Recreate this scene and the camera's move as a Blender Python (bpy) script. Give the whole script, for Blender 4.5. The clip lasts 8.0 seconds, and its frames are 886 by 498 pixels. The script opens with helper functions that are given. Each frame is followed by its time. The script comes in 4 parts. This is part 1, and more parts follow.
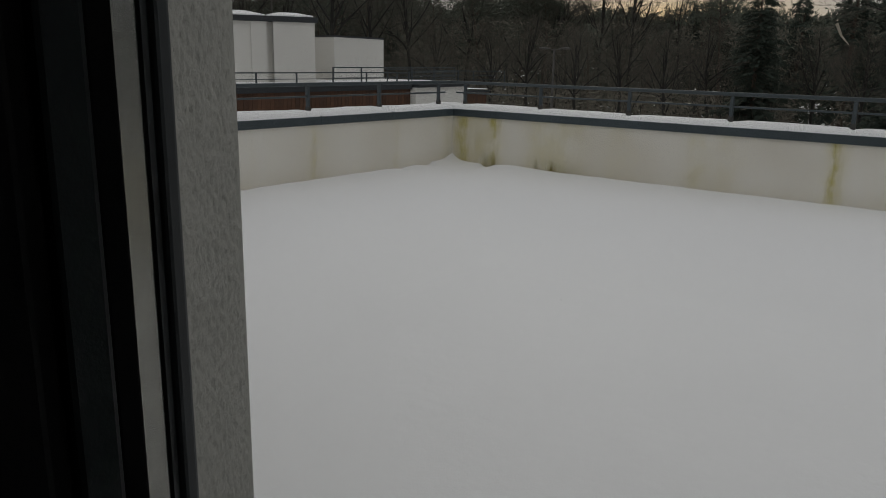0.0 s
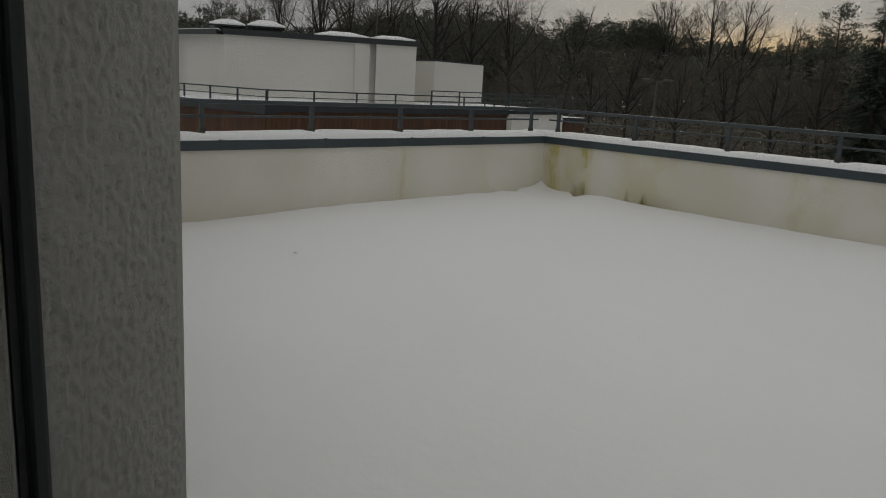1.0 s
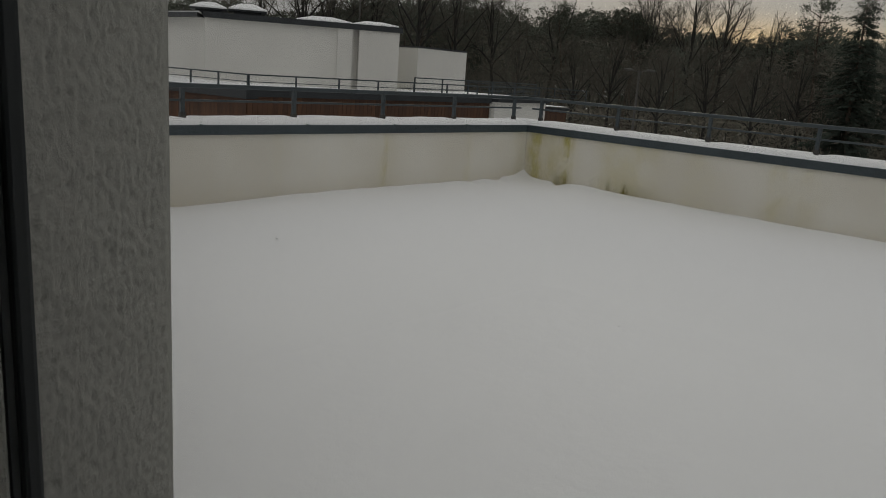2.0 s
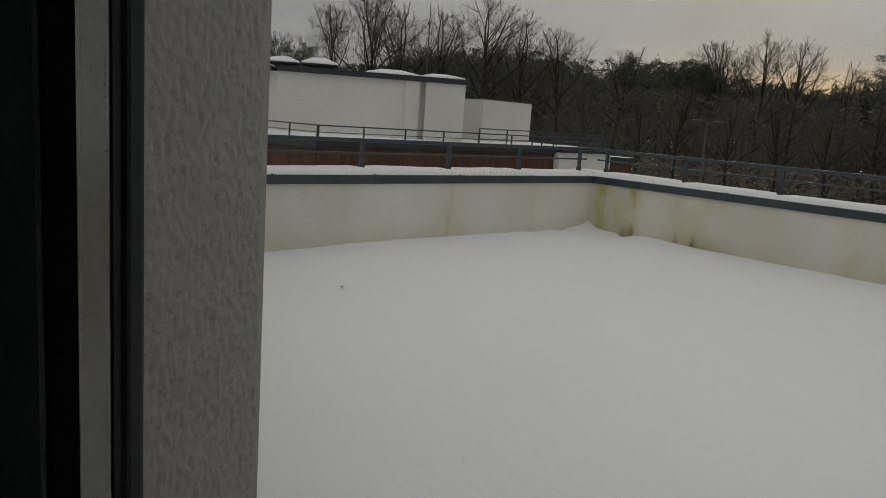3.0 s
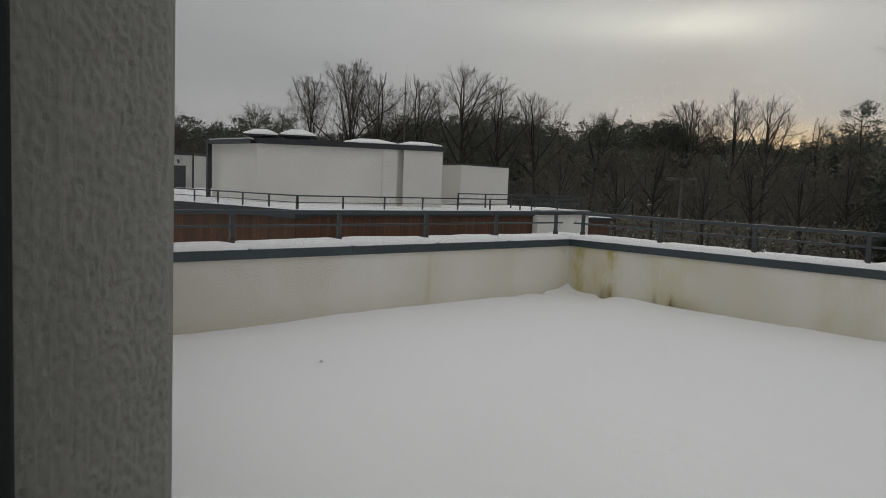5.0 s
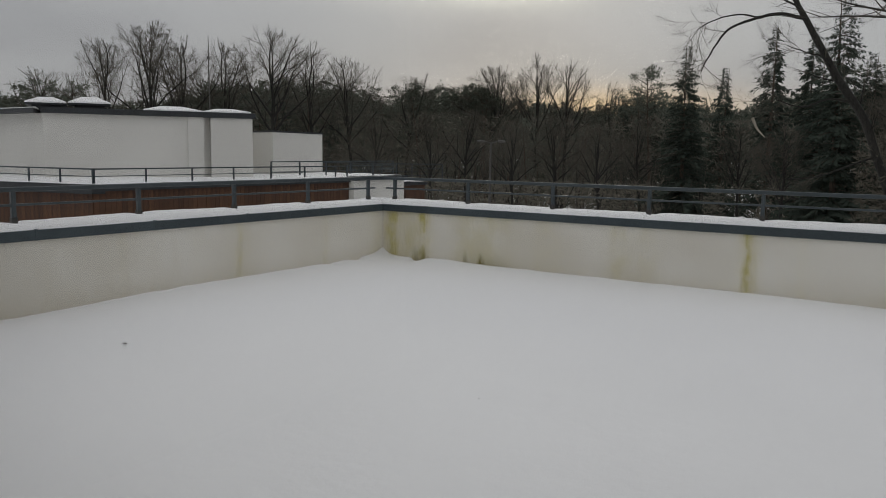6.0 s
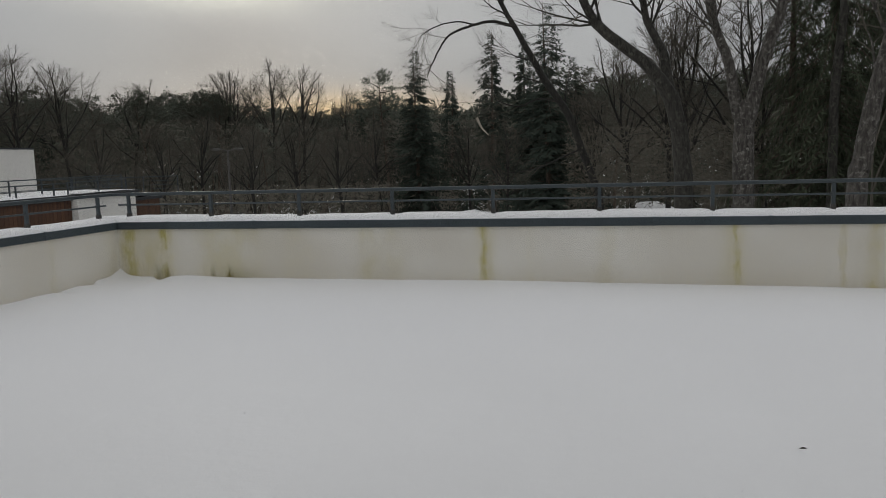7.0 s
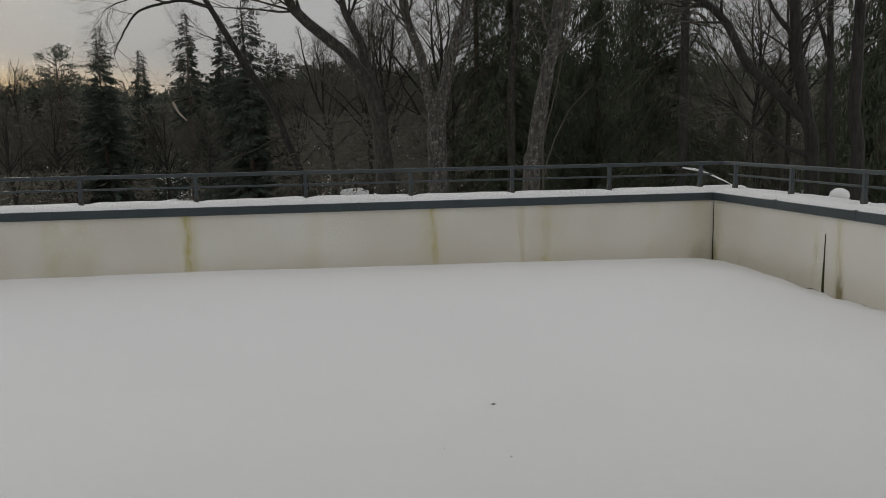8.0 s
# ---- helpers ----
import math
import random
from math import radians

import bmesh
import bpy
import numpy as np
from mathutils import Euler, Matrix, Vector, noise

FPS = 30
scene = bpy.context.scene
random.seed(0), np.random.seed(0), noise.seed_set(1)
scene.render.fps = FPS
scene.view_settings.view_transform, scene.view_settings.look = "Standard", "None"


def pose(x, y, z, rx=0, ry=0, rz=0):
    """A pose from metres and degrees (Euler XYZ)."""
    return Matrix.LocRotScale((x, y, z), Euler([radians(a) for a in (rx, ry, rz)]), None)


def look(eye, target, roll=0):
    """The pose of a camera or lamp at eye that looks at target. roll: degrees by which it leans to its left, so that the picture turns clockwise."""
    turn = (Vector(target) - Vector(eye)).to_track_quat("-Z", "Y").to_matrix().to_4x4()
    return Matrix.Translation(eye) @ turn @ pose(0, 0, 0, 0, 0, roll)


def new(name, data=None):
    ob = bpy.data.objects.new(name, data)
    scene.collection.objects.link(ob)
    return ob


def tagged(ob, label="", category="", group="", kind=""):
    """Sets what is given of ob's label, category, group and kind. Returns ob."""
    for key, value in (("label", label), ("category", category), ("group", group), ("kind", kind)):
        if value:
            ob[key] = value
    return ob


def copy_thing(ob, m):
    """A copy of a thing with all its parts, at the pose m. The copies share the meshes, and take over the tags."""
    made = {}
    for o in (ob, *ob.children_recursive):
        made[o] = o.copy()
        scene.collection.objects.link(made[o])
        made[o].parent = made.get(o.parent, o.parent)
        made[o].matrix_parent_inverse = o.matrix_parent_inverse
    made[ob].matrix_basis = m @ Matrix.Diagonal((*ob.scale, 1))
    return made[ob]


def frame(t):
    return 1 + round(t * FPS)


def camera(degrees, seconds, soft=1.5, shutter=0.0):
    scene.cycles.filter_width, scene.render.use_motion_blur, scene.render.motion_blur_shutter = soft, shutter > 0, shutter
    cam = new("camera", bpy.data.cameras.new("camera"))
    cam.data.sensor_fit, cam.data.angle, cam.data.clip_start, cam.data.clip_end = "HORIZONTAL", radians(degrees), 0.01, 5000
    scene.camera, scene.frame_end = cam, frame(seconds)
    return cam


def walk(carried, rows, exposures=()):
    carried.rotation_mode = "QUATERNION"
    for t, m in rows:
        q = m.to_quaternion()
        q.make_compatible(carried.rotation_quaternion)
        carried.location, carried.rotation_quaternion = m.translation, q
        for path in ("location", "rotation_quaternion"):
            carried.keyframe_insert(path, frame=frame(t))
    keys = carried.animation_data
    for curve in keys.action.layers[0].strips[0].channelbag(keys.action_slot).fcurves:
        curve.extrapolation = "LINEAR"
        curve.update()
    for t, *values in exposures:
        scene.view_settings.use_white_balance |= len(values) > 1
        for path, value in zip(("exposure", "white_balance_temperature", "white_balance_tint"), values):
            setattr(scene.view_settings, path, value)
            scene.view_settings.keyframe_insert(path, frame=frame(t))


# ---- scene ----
cam = camera(59.93, 8.0, soft=0.85)
PATH = [
    (0, pose(-0.152, 0.145, 1.510, 76.01, -1.15, 36.40)),
    (0.5, pose(-0.130, 0.196, 1.480, 76.72, -4.31, 41.21)),
    (1, pose(-0.125, 0.239, 1.503, 77.58, -3.21, 43.71)),
    (1.2, pose(-0.135, 0.248, 1.486, 77.37, -2.62, 44.74)),
    (2.3, pose(-0.122, 0.225, 1.515, 76.78, -4.37, 41.91)),
    (2.5, pose(-0.133, 0.222, 1.519, 77.63, -4.85, 44.21)),
    (3, pose(-0.135, 0.222, 1.517, 80.03, -4.02, 47.22)),
    (3.5, pose(-0.122, 0.231, 1.571, 81.40, -0.08, 45.31)),
    (4, pose(-0.121, 0.249, 1.566, 83.96, -1.46, 46.41)),
    (4.2, pose(-0.120, 0.255, 1.586, 85.02, -1.90, 46.82)),
    (5.3, pose(-0.085, 0.254, 1.566, 84.60, -2.26, 45.32)),
    (5.5, pose(-0.051, 0.238, 1.574, 84.00, -2.03, 44.81)),
    (6, pose(-0.008, 0.266, 1.577, 82.71, -0.82, 32.15)),
    (6.5, pose(-0.002, 0.192, 1.617, 82.68, 1.17, 19.95)),
    (7, pose(0.004, 0.151, 1.603, 82.85, 1.72, 13.05)),
    (7.5, pose(0.010, 0.110, 1.624, 82.13, 0.49, 2.85)),
    (8, pose(0.003, 0.052, 1.605, 81.42, 0.96, -8.57)),
]
walk(cam, PATH, exposures=[(0, -0.39, 6620, 7), (1, -0.42, 6800, 6), (2.5, -0.38, 6780, 6), (4, -0.25, 6880, 5), (5.5, -0.09, 6550, 8), (7, -0.10, 6520, 8), (8, -0.16, 6680, 8)])

# ---- world and sun: a low winter sun behind an even cloud cover ----
SUN_BEARING, SUN_HEIGHT = 26.0, 9.0


def heading(b, e=0.0):
    """The direction b degrees left of +y and e degrees up."""
    b, e = radians(b), radians(e)
    return Vector((-math.sin(b) * math.cos(e), math.cos(b) * math.cos(e), math.sin(e)))


class Nodes:
    """Short calls for building a node tree."""

    def __init__(self, tree):
        self.tree = tree

    def add(self, kind):
        return self.tree.nodes.new(kind)

    def vector(self, op):
        n = self.add("ShaderNodeVectorMath")
        n.operation = op
        return n

    def put(self, socket, v):
        if isinstance(v, bpy.types.NodeSocket):
            self.tree.links.new(v, socket)
        else:
            socket.default_value = v

    def math(self, op, a, b=0.0, clamp=False):
        n = self.add("ShaderNodeMath")
        n.operation, n.use_clamp = op, clamp
        self.put(n.inputs[0], a)
        self.put(n.inputs[1], b)
        return n.outputs[0]

    def mix(self, f, a, b):
        n = self.add("ShaderNodeMix")
        n.data_type = "RGBA"
        self.put(n.inputs[0], f)
        self.put(n.inputs[6], (*a, 1) if isinstance(a, tuple) else a)
        self.put(n.inputs[7], (*b, 1) if isinstance(b, tuple) else b)
        return n.outputs[2]

    def noise(self, vec, scale, detail=4.0, rough=0.55):
        n = self.add("ShaderNodeTexNoise")
        self.put(n.inputs["Vector"], vec)
        n.inputs["Scale"].default_value = scale
        n.inputs["Detail"].default_value = detail
        n.inputs["Roughness"].default_value = rough
        return n.outputs["Fac"]

    def ramp(self, f, lo, hi):
        n = self.add("ShaderNodeMapRange")
        n.interpolation_type = "SMOOTHSTEP"
        self.put(n.inputs[0], f)
        n.inputs[1].default_value, n.inputs[2].default_value = lo, hi
        return n.outputs[0]

    def stretch(self, vec, x, y, z):
        n = self.add("ShaderNodeMapping")
        self.put(n.inputs[0], vec)
        n.inputs["Scale"].default_value = (x, y, z)
        return n.outputs[0]

    def bump(self, h, strength, distance):
        n = self.add("ShaderNodeBump")
        self.put(n.inputs["Height"], h)
        n.inputs["Strength"].default_value, n.inputs["Distance"].default_value = strength, distance
        return n.outputs[0]


def make_world():
    world = bpy.data.worlds.new("winter_sky")
    scene.world = world
    world.use_nodes = True
    world.node_tree.nodes.clear()
    n = Nodes(world.node_tree)
    way = n.add("ShaderNodeTexCoord").outputs["Generated"]
    sky = n.add("ShaderNodeTexSky")
    sky.sky_type, sky.sun_disc = "NISHITA", False
    sky.sun_elevation, sky.sun_rotation = radians(SUN_HEIGHT), radians(-SUN_BEARING)
    clear = n.vector("SCALE")
    n.put(clear.inputs[0], sky.outputs[0])
    clear.inputs["Scale"].default_value = 0.05
    # cloud cover, drawn out along the horizon
    flat = n.stretch(way, 1.0, 1.0, 3.4)
    cloud = n.noise(flat, 1.7, 5.0, 0.5)
    cover = n.mix(n.ramp(cloud, 0.3, 0.72), (0.338, 0.331, 0.358), (0.468, 0.460, 0.486))

    def glow(b, e, wide, squash):
        d = n.vector("SUBTRACT")
        n.put(d.inputs[0], way)
        d.inputs[1].default_value = heading(b, e)
        q = n.stretch(d.outputs[0], 1.0, 1.0, squash)
        ln = n.vector("LENGTH")
        n.put(ln.inputs[0], q)
        return n.math("EXPONENT", n.math("MULTIPLY", n.math("POWER", n.math("DIVIDE", ln.outputs["Value"], wide), 2.0), -1.0))

    thin = n.math("MULTIPLY", glow(29.6, 11.4, 0.15, 6.0), n.math("ADD", n.math("MULTIPLY", n.ramp(n.noise(flat, 6.0, 3.0), 0.3, 0.7), 0.5), 0.5), clamp=True)
    c = n.mix(thin, cover, (0.80, 0.78, 0.74))
    c = n.mix(n.math("MULTIPLY", glow(25, 9, 0.5, 2.0), 0.1), c, (0.485, 0.478, 0.48))
    c = n.mix(n.math("MULTIPLY", glow(20, 3.0, 0.15, 6.0), 0.8, clamp=True), c, (0.90, 0.64, 0.37))
    both = n.mix(0.95, clear.outputs[0], c)
    # an overcast sky grows brighter towards the zenith
    xyz = n.add("ShaderNodeSeparateXYZ")
    n.put(xyz.inputs[0], way)
    lift = n.math("ADD", n.math("MULTIPLY", n.math("MAXIMUM", n.math("SUBTRACT", xyz.outputs[2], 0.12), 0.0), 1.16), 1.07)
    bg = n.add("ShaderNodeBackground")
    n.put(bg.inputs[0], both)
    n.put(bg.inputs[1], lift)
    out = n.add("ShaderNodeOutputWorld")
    n.put(out.inputs[0], bg.outputs[0])


make_world()
sun = new("sun", bpy.data.lights.new("sun", "SUN"))
sun.data.energy, sun.data.angle, sun.data.color = 0.5, radians(20), (1.0, 0.93, 0.83)
sun.matrix_world = look(heading(SUN_BEARING, SUN_HEIGHT) * 50, (0, 0, 0))


# ---- materials ----
def material(name, rough=0.8, metal=0.0):
    m = bpy.data.materials.new(name)
    m.use_nodes = True
    n = Nodes(m.node_tree)
    b = m.node_tree.nodes["Principled BSDF"]
    b.inputs["Roughness"].default_value, b.inputs["Metallic"].default_value = rough, metal
    return m, n, b, n.add("ShaderNodeTexCoord").outputs["Object"]


def grainy(name, dark, light, scale, rough=0.8, metal=0.0, bump=0.0, fine=0.0, stretch=(1, 1, 1), each=0.0):
    """Colour between dark and light by noise at two scales, with fine relief; each: how far single pieces differ."""
    m, n, b, co = material(name, rough, metal)
    v = n.stretch(co, *stretch)
    big, small = n.noise(v, scale, 4.0), n.noise(v, scale * 9, 3.0)
    f = n.ramp(n.math("ADD", n.math("MULTIPLY", big, 0.65), n.math("MULTIPLY", small, 0.35)), 0.3, 0.7)
    c = n.mix(f, dark, light)
    if each:
        r = n.add("ShaderNodeObjectInfo").outputs["Random"]
        k = n.add("ShaderNodeHueSaturation")
        n.put(k.inputs["Color"], c)
        n.put(k.inputs["Value"], n.math("ADD", n.math("MULTIPLY", r, 2 * each), 1 - each))
        c = k.outputs[0]
    n.put(b.inputs["Base Color"], c)
    n.put(b.inputs["Roughness"], n.math("ADD", n.math("MULTIPLY", small, 0.2), rough - 0.1))
    if bump:
        n.put(b.inputs["Normal"], n.bump(n.math("ADD", small, n.math("MULTIPLY", n.noise(v, fine or scale * 30, 2.0), 0.6)), 0.5, bump))
    return m


def snow_material():
    m, n, b, co = material("snow", 0.75)
    big, mid, fine = n.noise(co, 0.6, 4.0), n.noise(co, 6.0, 4.0), n.noise(co, 140.0, 2.0)
    n.put(b.inputs["Base Color"], n.mix(n.ramp(n.math("ADD", n.math("MULTIPLY", big, 0.7), n.math("MULTIPLY", mid, 0.3)), 0.3, 0.7), (0.848, 0.842, 0.832), (0.884, 0.878, 0.868)))
    n.put(b.inputs["Normal"], n.bump(n.math("ADD", n.math("MULTIPLY", mid, 1.0), n.math("MULTIPLY", fine, 0.12)), 0.25, 0.03))
    return m


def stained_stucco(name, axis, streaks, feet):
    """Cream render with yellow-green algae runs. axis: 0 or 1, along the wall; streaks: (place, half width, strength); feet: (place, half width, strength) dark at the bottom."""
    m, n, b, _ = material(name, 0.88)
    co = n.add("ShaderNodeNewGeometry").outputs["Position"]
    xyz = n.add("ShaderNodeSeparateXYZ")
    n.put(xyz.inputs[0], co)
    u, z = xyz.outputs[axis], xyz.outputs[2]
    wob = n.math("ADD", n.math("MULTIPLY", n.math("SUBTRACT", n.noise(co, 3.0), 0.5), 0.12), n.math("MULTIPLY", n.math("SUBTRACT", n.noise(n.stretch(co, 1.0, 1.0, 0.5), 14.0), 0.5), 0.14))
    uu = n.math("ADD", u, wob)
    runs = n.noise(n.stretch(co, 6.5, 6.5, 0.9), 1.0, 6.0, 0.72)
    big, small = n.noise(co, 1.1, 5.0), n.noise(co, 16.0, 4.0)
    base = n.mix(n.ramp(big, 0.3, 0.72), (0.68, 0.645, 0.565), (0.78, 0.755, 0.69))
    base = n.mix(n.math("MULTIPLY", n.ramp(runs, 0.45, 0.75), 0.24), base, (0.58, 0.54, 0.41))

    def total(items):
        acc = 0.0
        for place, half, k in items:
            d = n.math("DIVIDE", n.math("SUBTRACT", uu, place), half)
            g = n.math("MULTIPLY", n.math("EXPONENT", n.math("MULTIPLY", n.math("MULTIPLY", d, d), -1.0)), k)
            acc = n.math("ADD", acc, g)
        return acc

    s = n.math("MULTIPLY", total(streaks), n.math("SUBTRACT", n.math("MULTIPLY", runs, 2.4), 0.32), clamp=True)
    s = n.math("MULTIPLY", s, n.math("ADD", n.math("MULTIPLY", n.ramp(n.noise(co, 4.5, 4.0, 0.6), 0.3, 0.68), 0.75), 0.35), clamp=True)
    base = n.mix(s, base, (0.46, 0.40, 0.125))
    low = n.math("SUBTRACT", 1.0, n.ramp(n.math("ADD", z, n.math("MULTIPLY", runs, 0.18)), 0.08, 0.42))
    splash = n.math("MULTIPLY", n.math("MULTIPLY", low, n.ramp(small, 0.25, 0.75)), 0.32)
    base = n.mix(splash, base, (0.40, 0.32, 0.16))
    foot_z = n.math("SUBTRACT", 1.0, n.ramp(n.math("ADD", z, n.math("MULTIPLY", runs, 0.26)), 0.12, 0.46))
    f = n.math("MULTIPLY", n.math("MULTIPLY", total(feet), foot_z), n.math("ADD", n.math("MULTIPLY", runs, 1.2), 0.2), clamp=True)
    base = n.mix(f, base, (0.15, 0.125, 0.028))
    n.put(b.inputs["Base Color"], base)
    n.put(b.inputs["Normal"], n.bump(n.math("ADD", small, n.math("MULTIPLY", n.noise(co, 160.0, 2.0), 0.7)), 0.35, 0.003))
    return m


def glass_material():
    m, n, b, _ = material("window_glass", 0.0)
    m.node_tree.nodes.remove(b)
    clear, gloss, both = n.add("ShaderNodeBsdfTransparent"), n.add("ShaderNodeBsdfGlossy"), n.add("ShaderNodeMixShader")
    clear.inputs[0].default_value = (0.985, 0.992, 0.988, 1)
    gloss.inputs["Roughness"].default_value = 0.0
    facing = n.add("ShaderNodeLayerWeight")
    facing.inputs[0].default_value = 0.5
    n.put(both.inputs[0], n.math("ADD", n.math("MULTIPLY", n.math("POWER", facing.outputs["Facing"], 5.0), 0.6), 0.025))
    n.put(both.inputs[1], clear.outputs[0])
    n.put(both.inputs[2], gloss.outputs[0])
    n.put(m.node_tree.nodes["Material Output"].inputs[0], both.outputs[0])
    return m


def bark_material(name, dark, light, lichen=None):
    m, n, b, co = material(name, 0.9)
    v = n.stretch(co, 1.0, 1.0, 0.25)
    rid, fleck = n.noise(v, 14.0, 5.0, 0.65), n.noise(co, 8.0, 5.0, 0.7)
    c = n.mix(n.ramp(rid, 0.35, 0.65), dark, light)
    if lichen:
        c = n.mix(n.ramp(fleck, 0.5, 0.68), c, lichen)
    n.put(b.inputs["Base Color"], c)
    n.put(b.inputs["Normal"], n.bump(rid, 0.8, 0.03))
    return m


def leaf_material(name, dark, light):
    m, n, b, co = material(name, 0.85)
    b.inputs["Specular IOR Level"].default_value = 0.15
    r = n.add("ShaderNodeNewGeometry").outputs["Random Per Island"]
    f = n.math("ADD", n.math("MULTIPLY", r, 0.6), n.math("MULTIPLY", n.noise(co, 0.5), 0.4))
    n.put(b.inputs["Base Color"], n.mix(f, dark, light))
    return m


SNOW = snow_material()
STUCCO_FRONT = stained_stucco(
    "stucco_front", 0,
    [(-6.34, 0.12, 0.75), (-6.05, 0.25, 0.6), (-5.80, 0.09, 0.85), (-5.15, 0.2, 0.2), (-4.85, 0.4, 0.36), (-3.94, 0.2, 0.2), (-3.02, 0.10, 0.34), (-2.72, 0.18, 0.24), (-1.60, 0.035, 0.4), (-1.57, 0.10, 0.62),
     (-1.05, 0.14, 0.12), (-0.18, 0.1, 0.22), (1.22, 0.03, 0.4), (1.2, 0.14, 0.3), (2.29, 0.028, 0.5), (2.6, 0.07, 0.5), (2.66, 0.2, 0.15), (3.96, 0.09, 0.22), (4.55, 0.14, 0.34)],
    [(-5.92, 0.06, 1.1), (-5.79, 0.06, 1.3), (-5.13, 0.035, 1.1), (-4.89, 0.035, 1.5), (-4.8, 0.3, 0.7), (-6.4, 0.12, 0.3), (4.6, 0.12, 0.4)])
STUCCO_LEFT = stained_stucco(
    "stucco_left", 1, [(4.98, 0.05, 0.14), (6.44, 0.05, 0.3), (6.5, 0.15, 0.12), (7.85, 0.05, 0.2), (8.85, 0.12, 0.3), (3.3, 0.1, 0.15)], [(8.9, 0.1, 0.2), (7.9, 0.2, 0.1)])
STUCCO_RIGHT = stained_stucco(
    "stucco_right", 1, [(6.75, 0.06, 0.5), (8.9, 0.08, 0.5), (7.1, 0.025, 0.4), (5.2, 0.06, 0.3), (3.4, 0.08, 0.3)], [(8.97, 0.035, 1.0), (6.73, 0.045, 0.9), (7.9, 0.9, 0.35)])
MOSS = grainy("dark_moss", (0.015, 0.017, 0.006), (0.06, 0.06, 0.015), 25.0, 0.95)
PLASTER = grainy("rough_plaster", (0.272, 0.269, 0.246), (0.325, 0.321, 0.296), 70.0, 0.92, bump=0.0018, fine=260.0)
HOUSE = grainy("house_render", (0.5, 0.49, 0.46), (0.6, 0.59, 0.55), 2.0, 0.9, bump=0.002)
METAL = grainy("blue_grey_metal", (0.034, 0.048, 0.056), (0.050, 0.068, 0.077), 3.0, 0.45, 0.0, bump=0.0006, each=0.1)
RAIL = grainy("rail_paint", (0.039, 0.051, 0.057), (0.056, 0.070, 0.077), 5.0, 0.42, 0.0, bump=0.0005)
STEEL = grainy("dark_bolt", (0.05, 0.05, 0.05), (0.10, 0.095, 0.085), 30.0, 0.5, 0.6)
LIP = grainy("blue_grey_frame_paint", (0.016, 0.020, 0.023), (0.022, 0.027, 0.030), 20.0, 0.45, bump=0.0003)
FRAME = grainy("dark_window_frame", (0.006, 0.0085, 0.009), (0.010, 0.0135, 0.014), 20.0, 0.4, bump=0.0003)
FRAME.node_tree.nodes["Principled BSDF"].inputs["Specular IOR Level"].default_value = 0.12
# black rubber; on the inner frame it paints in the indoor shade
GASKET_AND_SHADE = grainy("gasket_and_frame_shade", (0.002, 0.002, 0.002), (0.004, 0.004, 0.004), 40.0, 0.7)
GASKET_AND_SHADE.node_tree.nodes["Principled BSDF"].inputs["Specular IOR Level"].default_value = 0.05
SPACER = grainy("spacer_bar", (0.25, 0.25, 0.23), (0.29, 0.29, 0.27), 30.0, 0.2, 1.0)
HOLE = grainy("spacer_hole", (0.07, 0.07, 0.065), (0.10, 0.10, 0.09), 30.0, 0.8)
# the room's dimness is put into this near-black colour, for dark reflections
ROOM = grainy("room_dimness_colour", (0.025, 0.025, 0.025), (0.035, 0.035, 0.035), 2.0, 0.9)
GLASS = glass_material()
WHITE = grainy("white_render", (0.64, 0.625, 0.585), (0.74, 0.725, 0.68), 0.5, 0.9)
TIMBER = grainy("red_brown_timber", (0.040, 0.018, 0.009), (0.105, 0.046, 0.020), 1.6, 0.7, bump=0.004, stretch=(3, 3, 0.25), each=0.25)
FASCIA = grainy("black_fascia", (0.018, 0.021, 0.024), (0.032, 0.036, 0.04), 2.0, 0.5)
DOOR = grainy("dark_door", (0.035, 0.037, 0.04), (0.05, 0.052, 0.055), 2.0, 0.5)
POLE = grainy("galvanised_pole", (0.06, 0.056, 0.05), (0.10, 0.094, 0.085), 4.0, 0.7, 0.0)
BARK_GREY = bark_material("lichen_bark", (0.030, 0.026, 0.022), (0.092, 0.083, 0.072), (0.205, 0.198, 0.175))
BARK_MOSS = bark_material("mossy_bark", (0.020, 0.019, 0.015), (0.055, 0.051, 0.042), (0.085, 0.081, 0.067))
BARK_DARK = bark_material("dark_bark", (0.014, 0.013, 0.011), (0.034, 0.032, 0.026))
BARK_RED = bark_material("red_brown_bark", (0.045, 0.033, 0.024), (0.105, 0.076, 0.055))
TWIG = leaf_material("bare_twigs", (0.076, 0.068, 0.055), (0.118, 0.107, 0.087))
BRUSH = leaf_material("brown_brush", (0.150, 0.136, 0.108), (0.195, 0.177, 0.142))
BRUSH_DARK = leaf_material("dark_brush", (0.112, 0.101, 0.079), (0.145, 0.131, 0.103))
NEEDLE = leaf_material("spruce_needles", (0.036, 0.047, 0.037), (0.058, 0.072, 0.056))
NEEDLE_OLD = leaf_material("old_spruce_needles", (0.054, 0.066, 0.042), (0.090, 0.104, 0.066))
PINE = leaf_material("pine_needles", (0.084, 0.092, 0.072), (0.116, 0.124, 0.095))
LEAF = leaf_material("dead_leaf", (0.018, 0.013, 0.009), (0.042, 0.029, 0.018))
PALE = grainy("torn_wood", (0.30, 0.26, 0.2), (0.45, 0.40, 0.33), 6.0, 0.9)


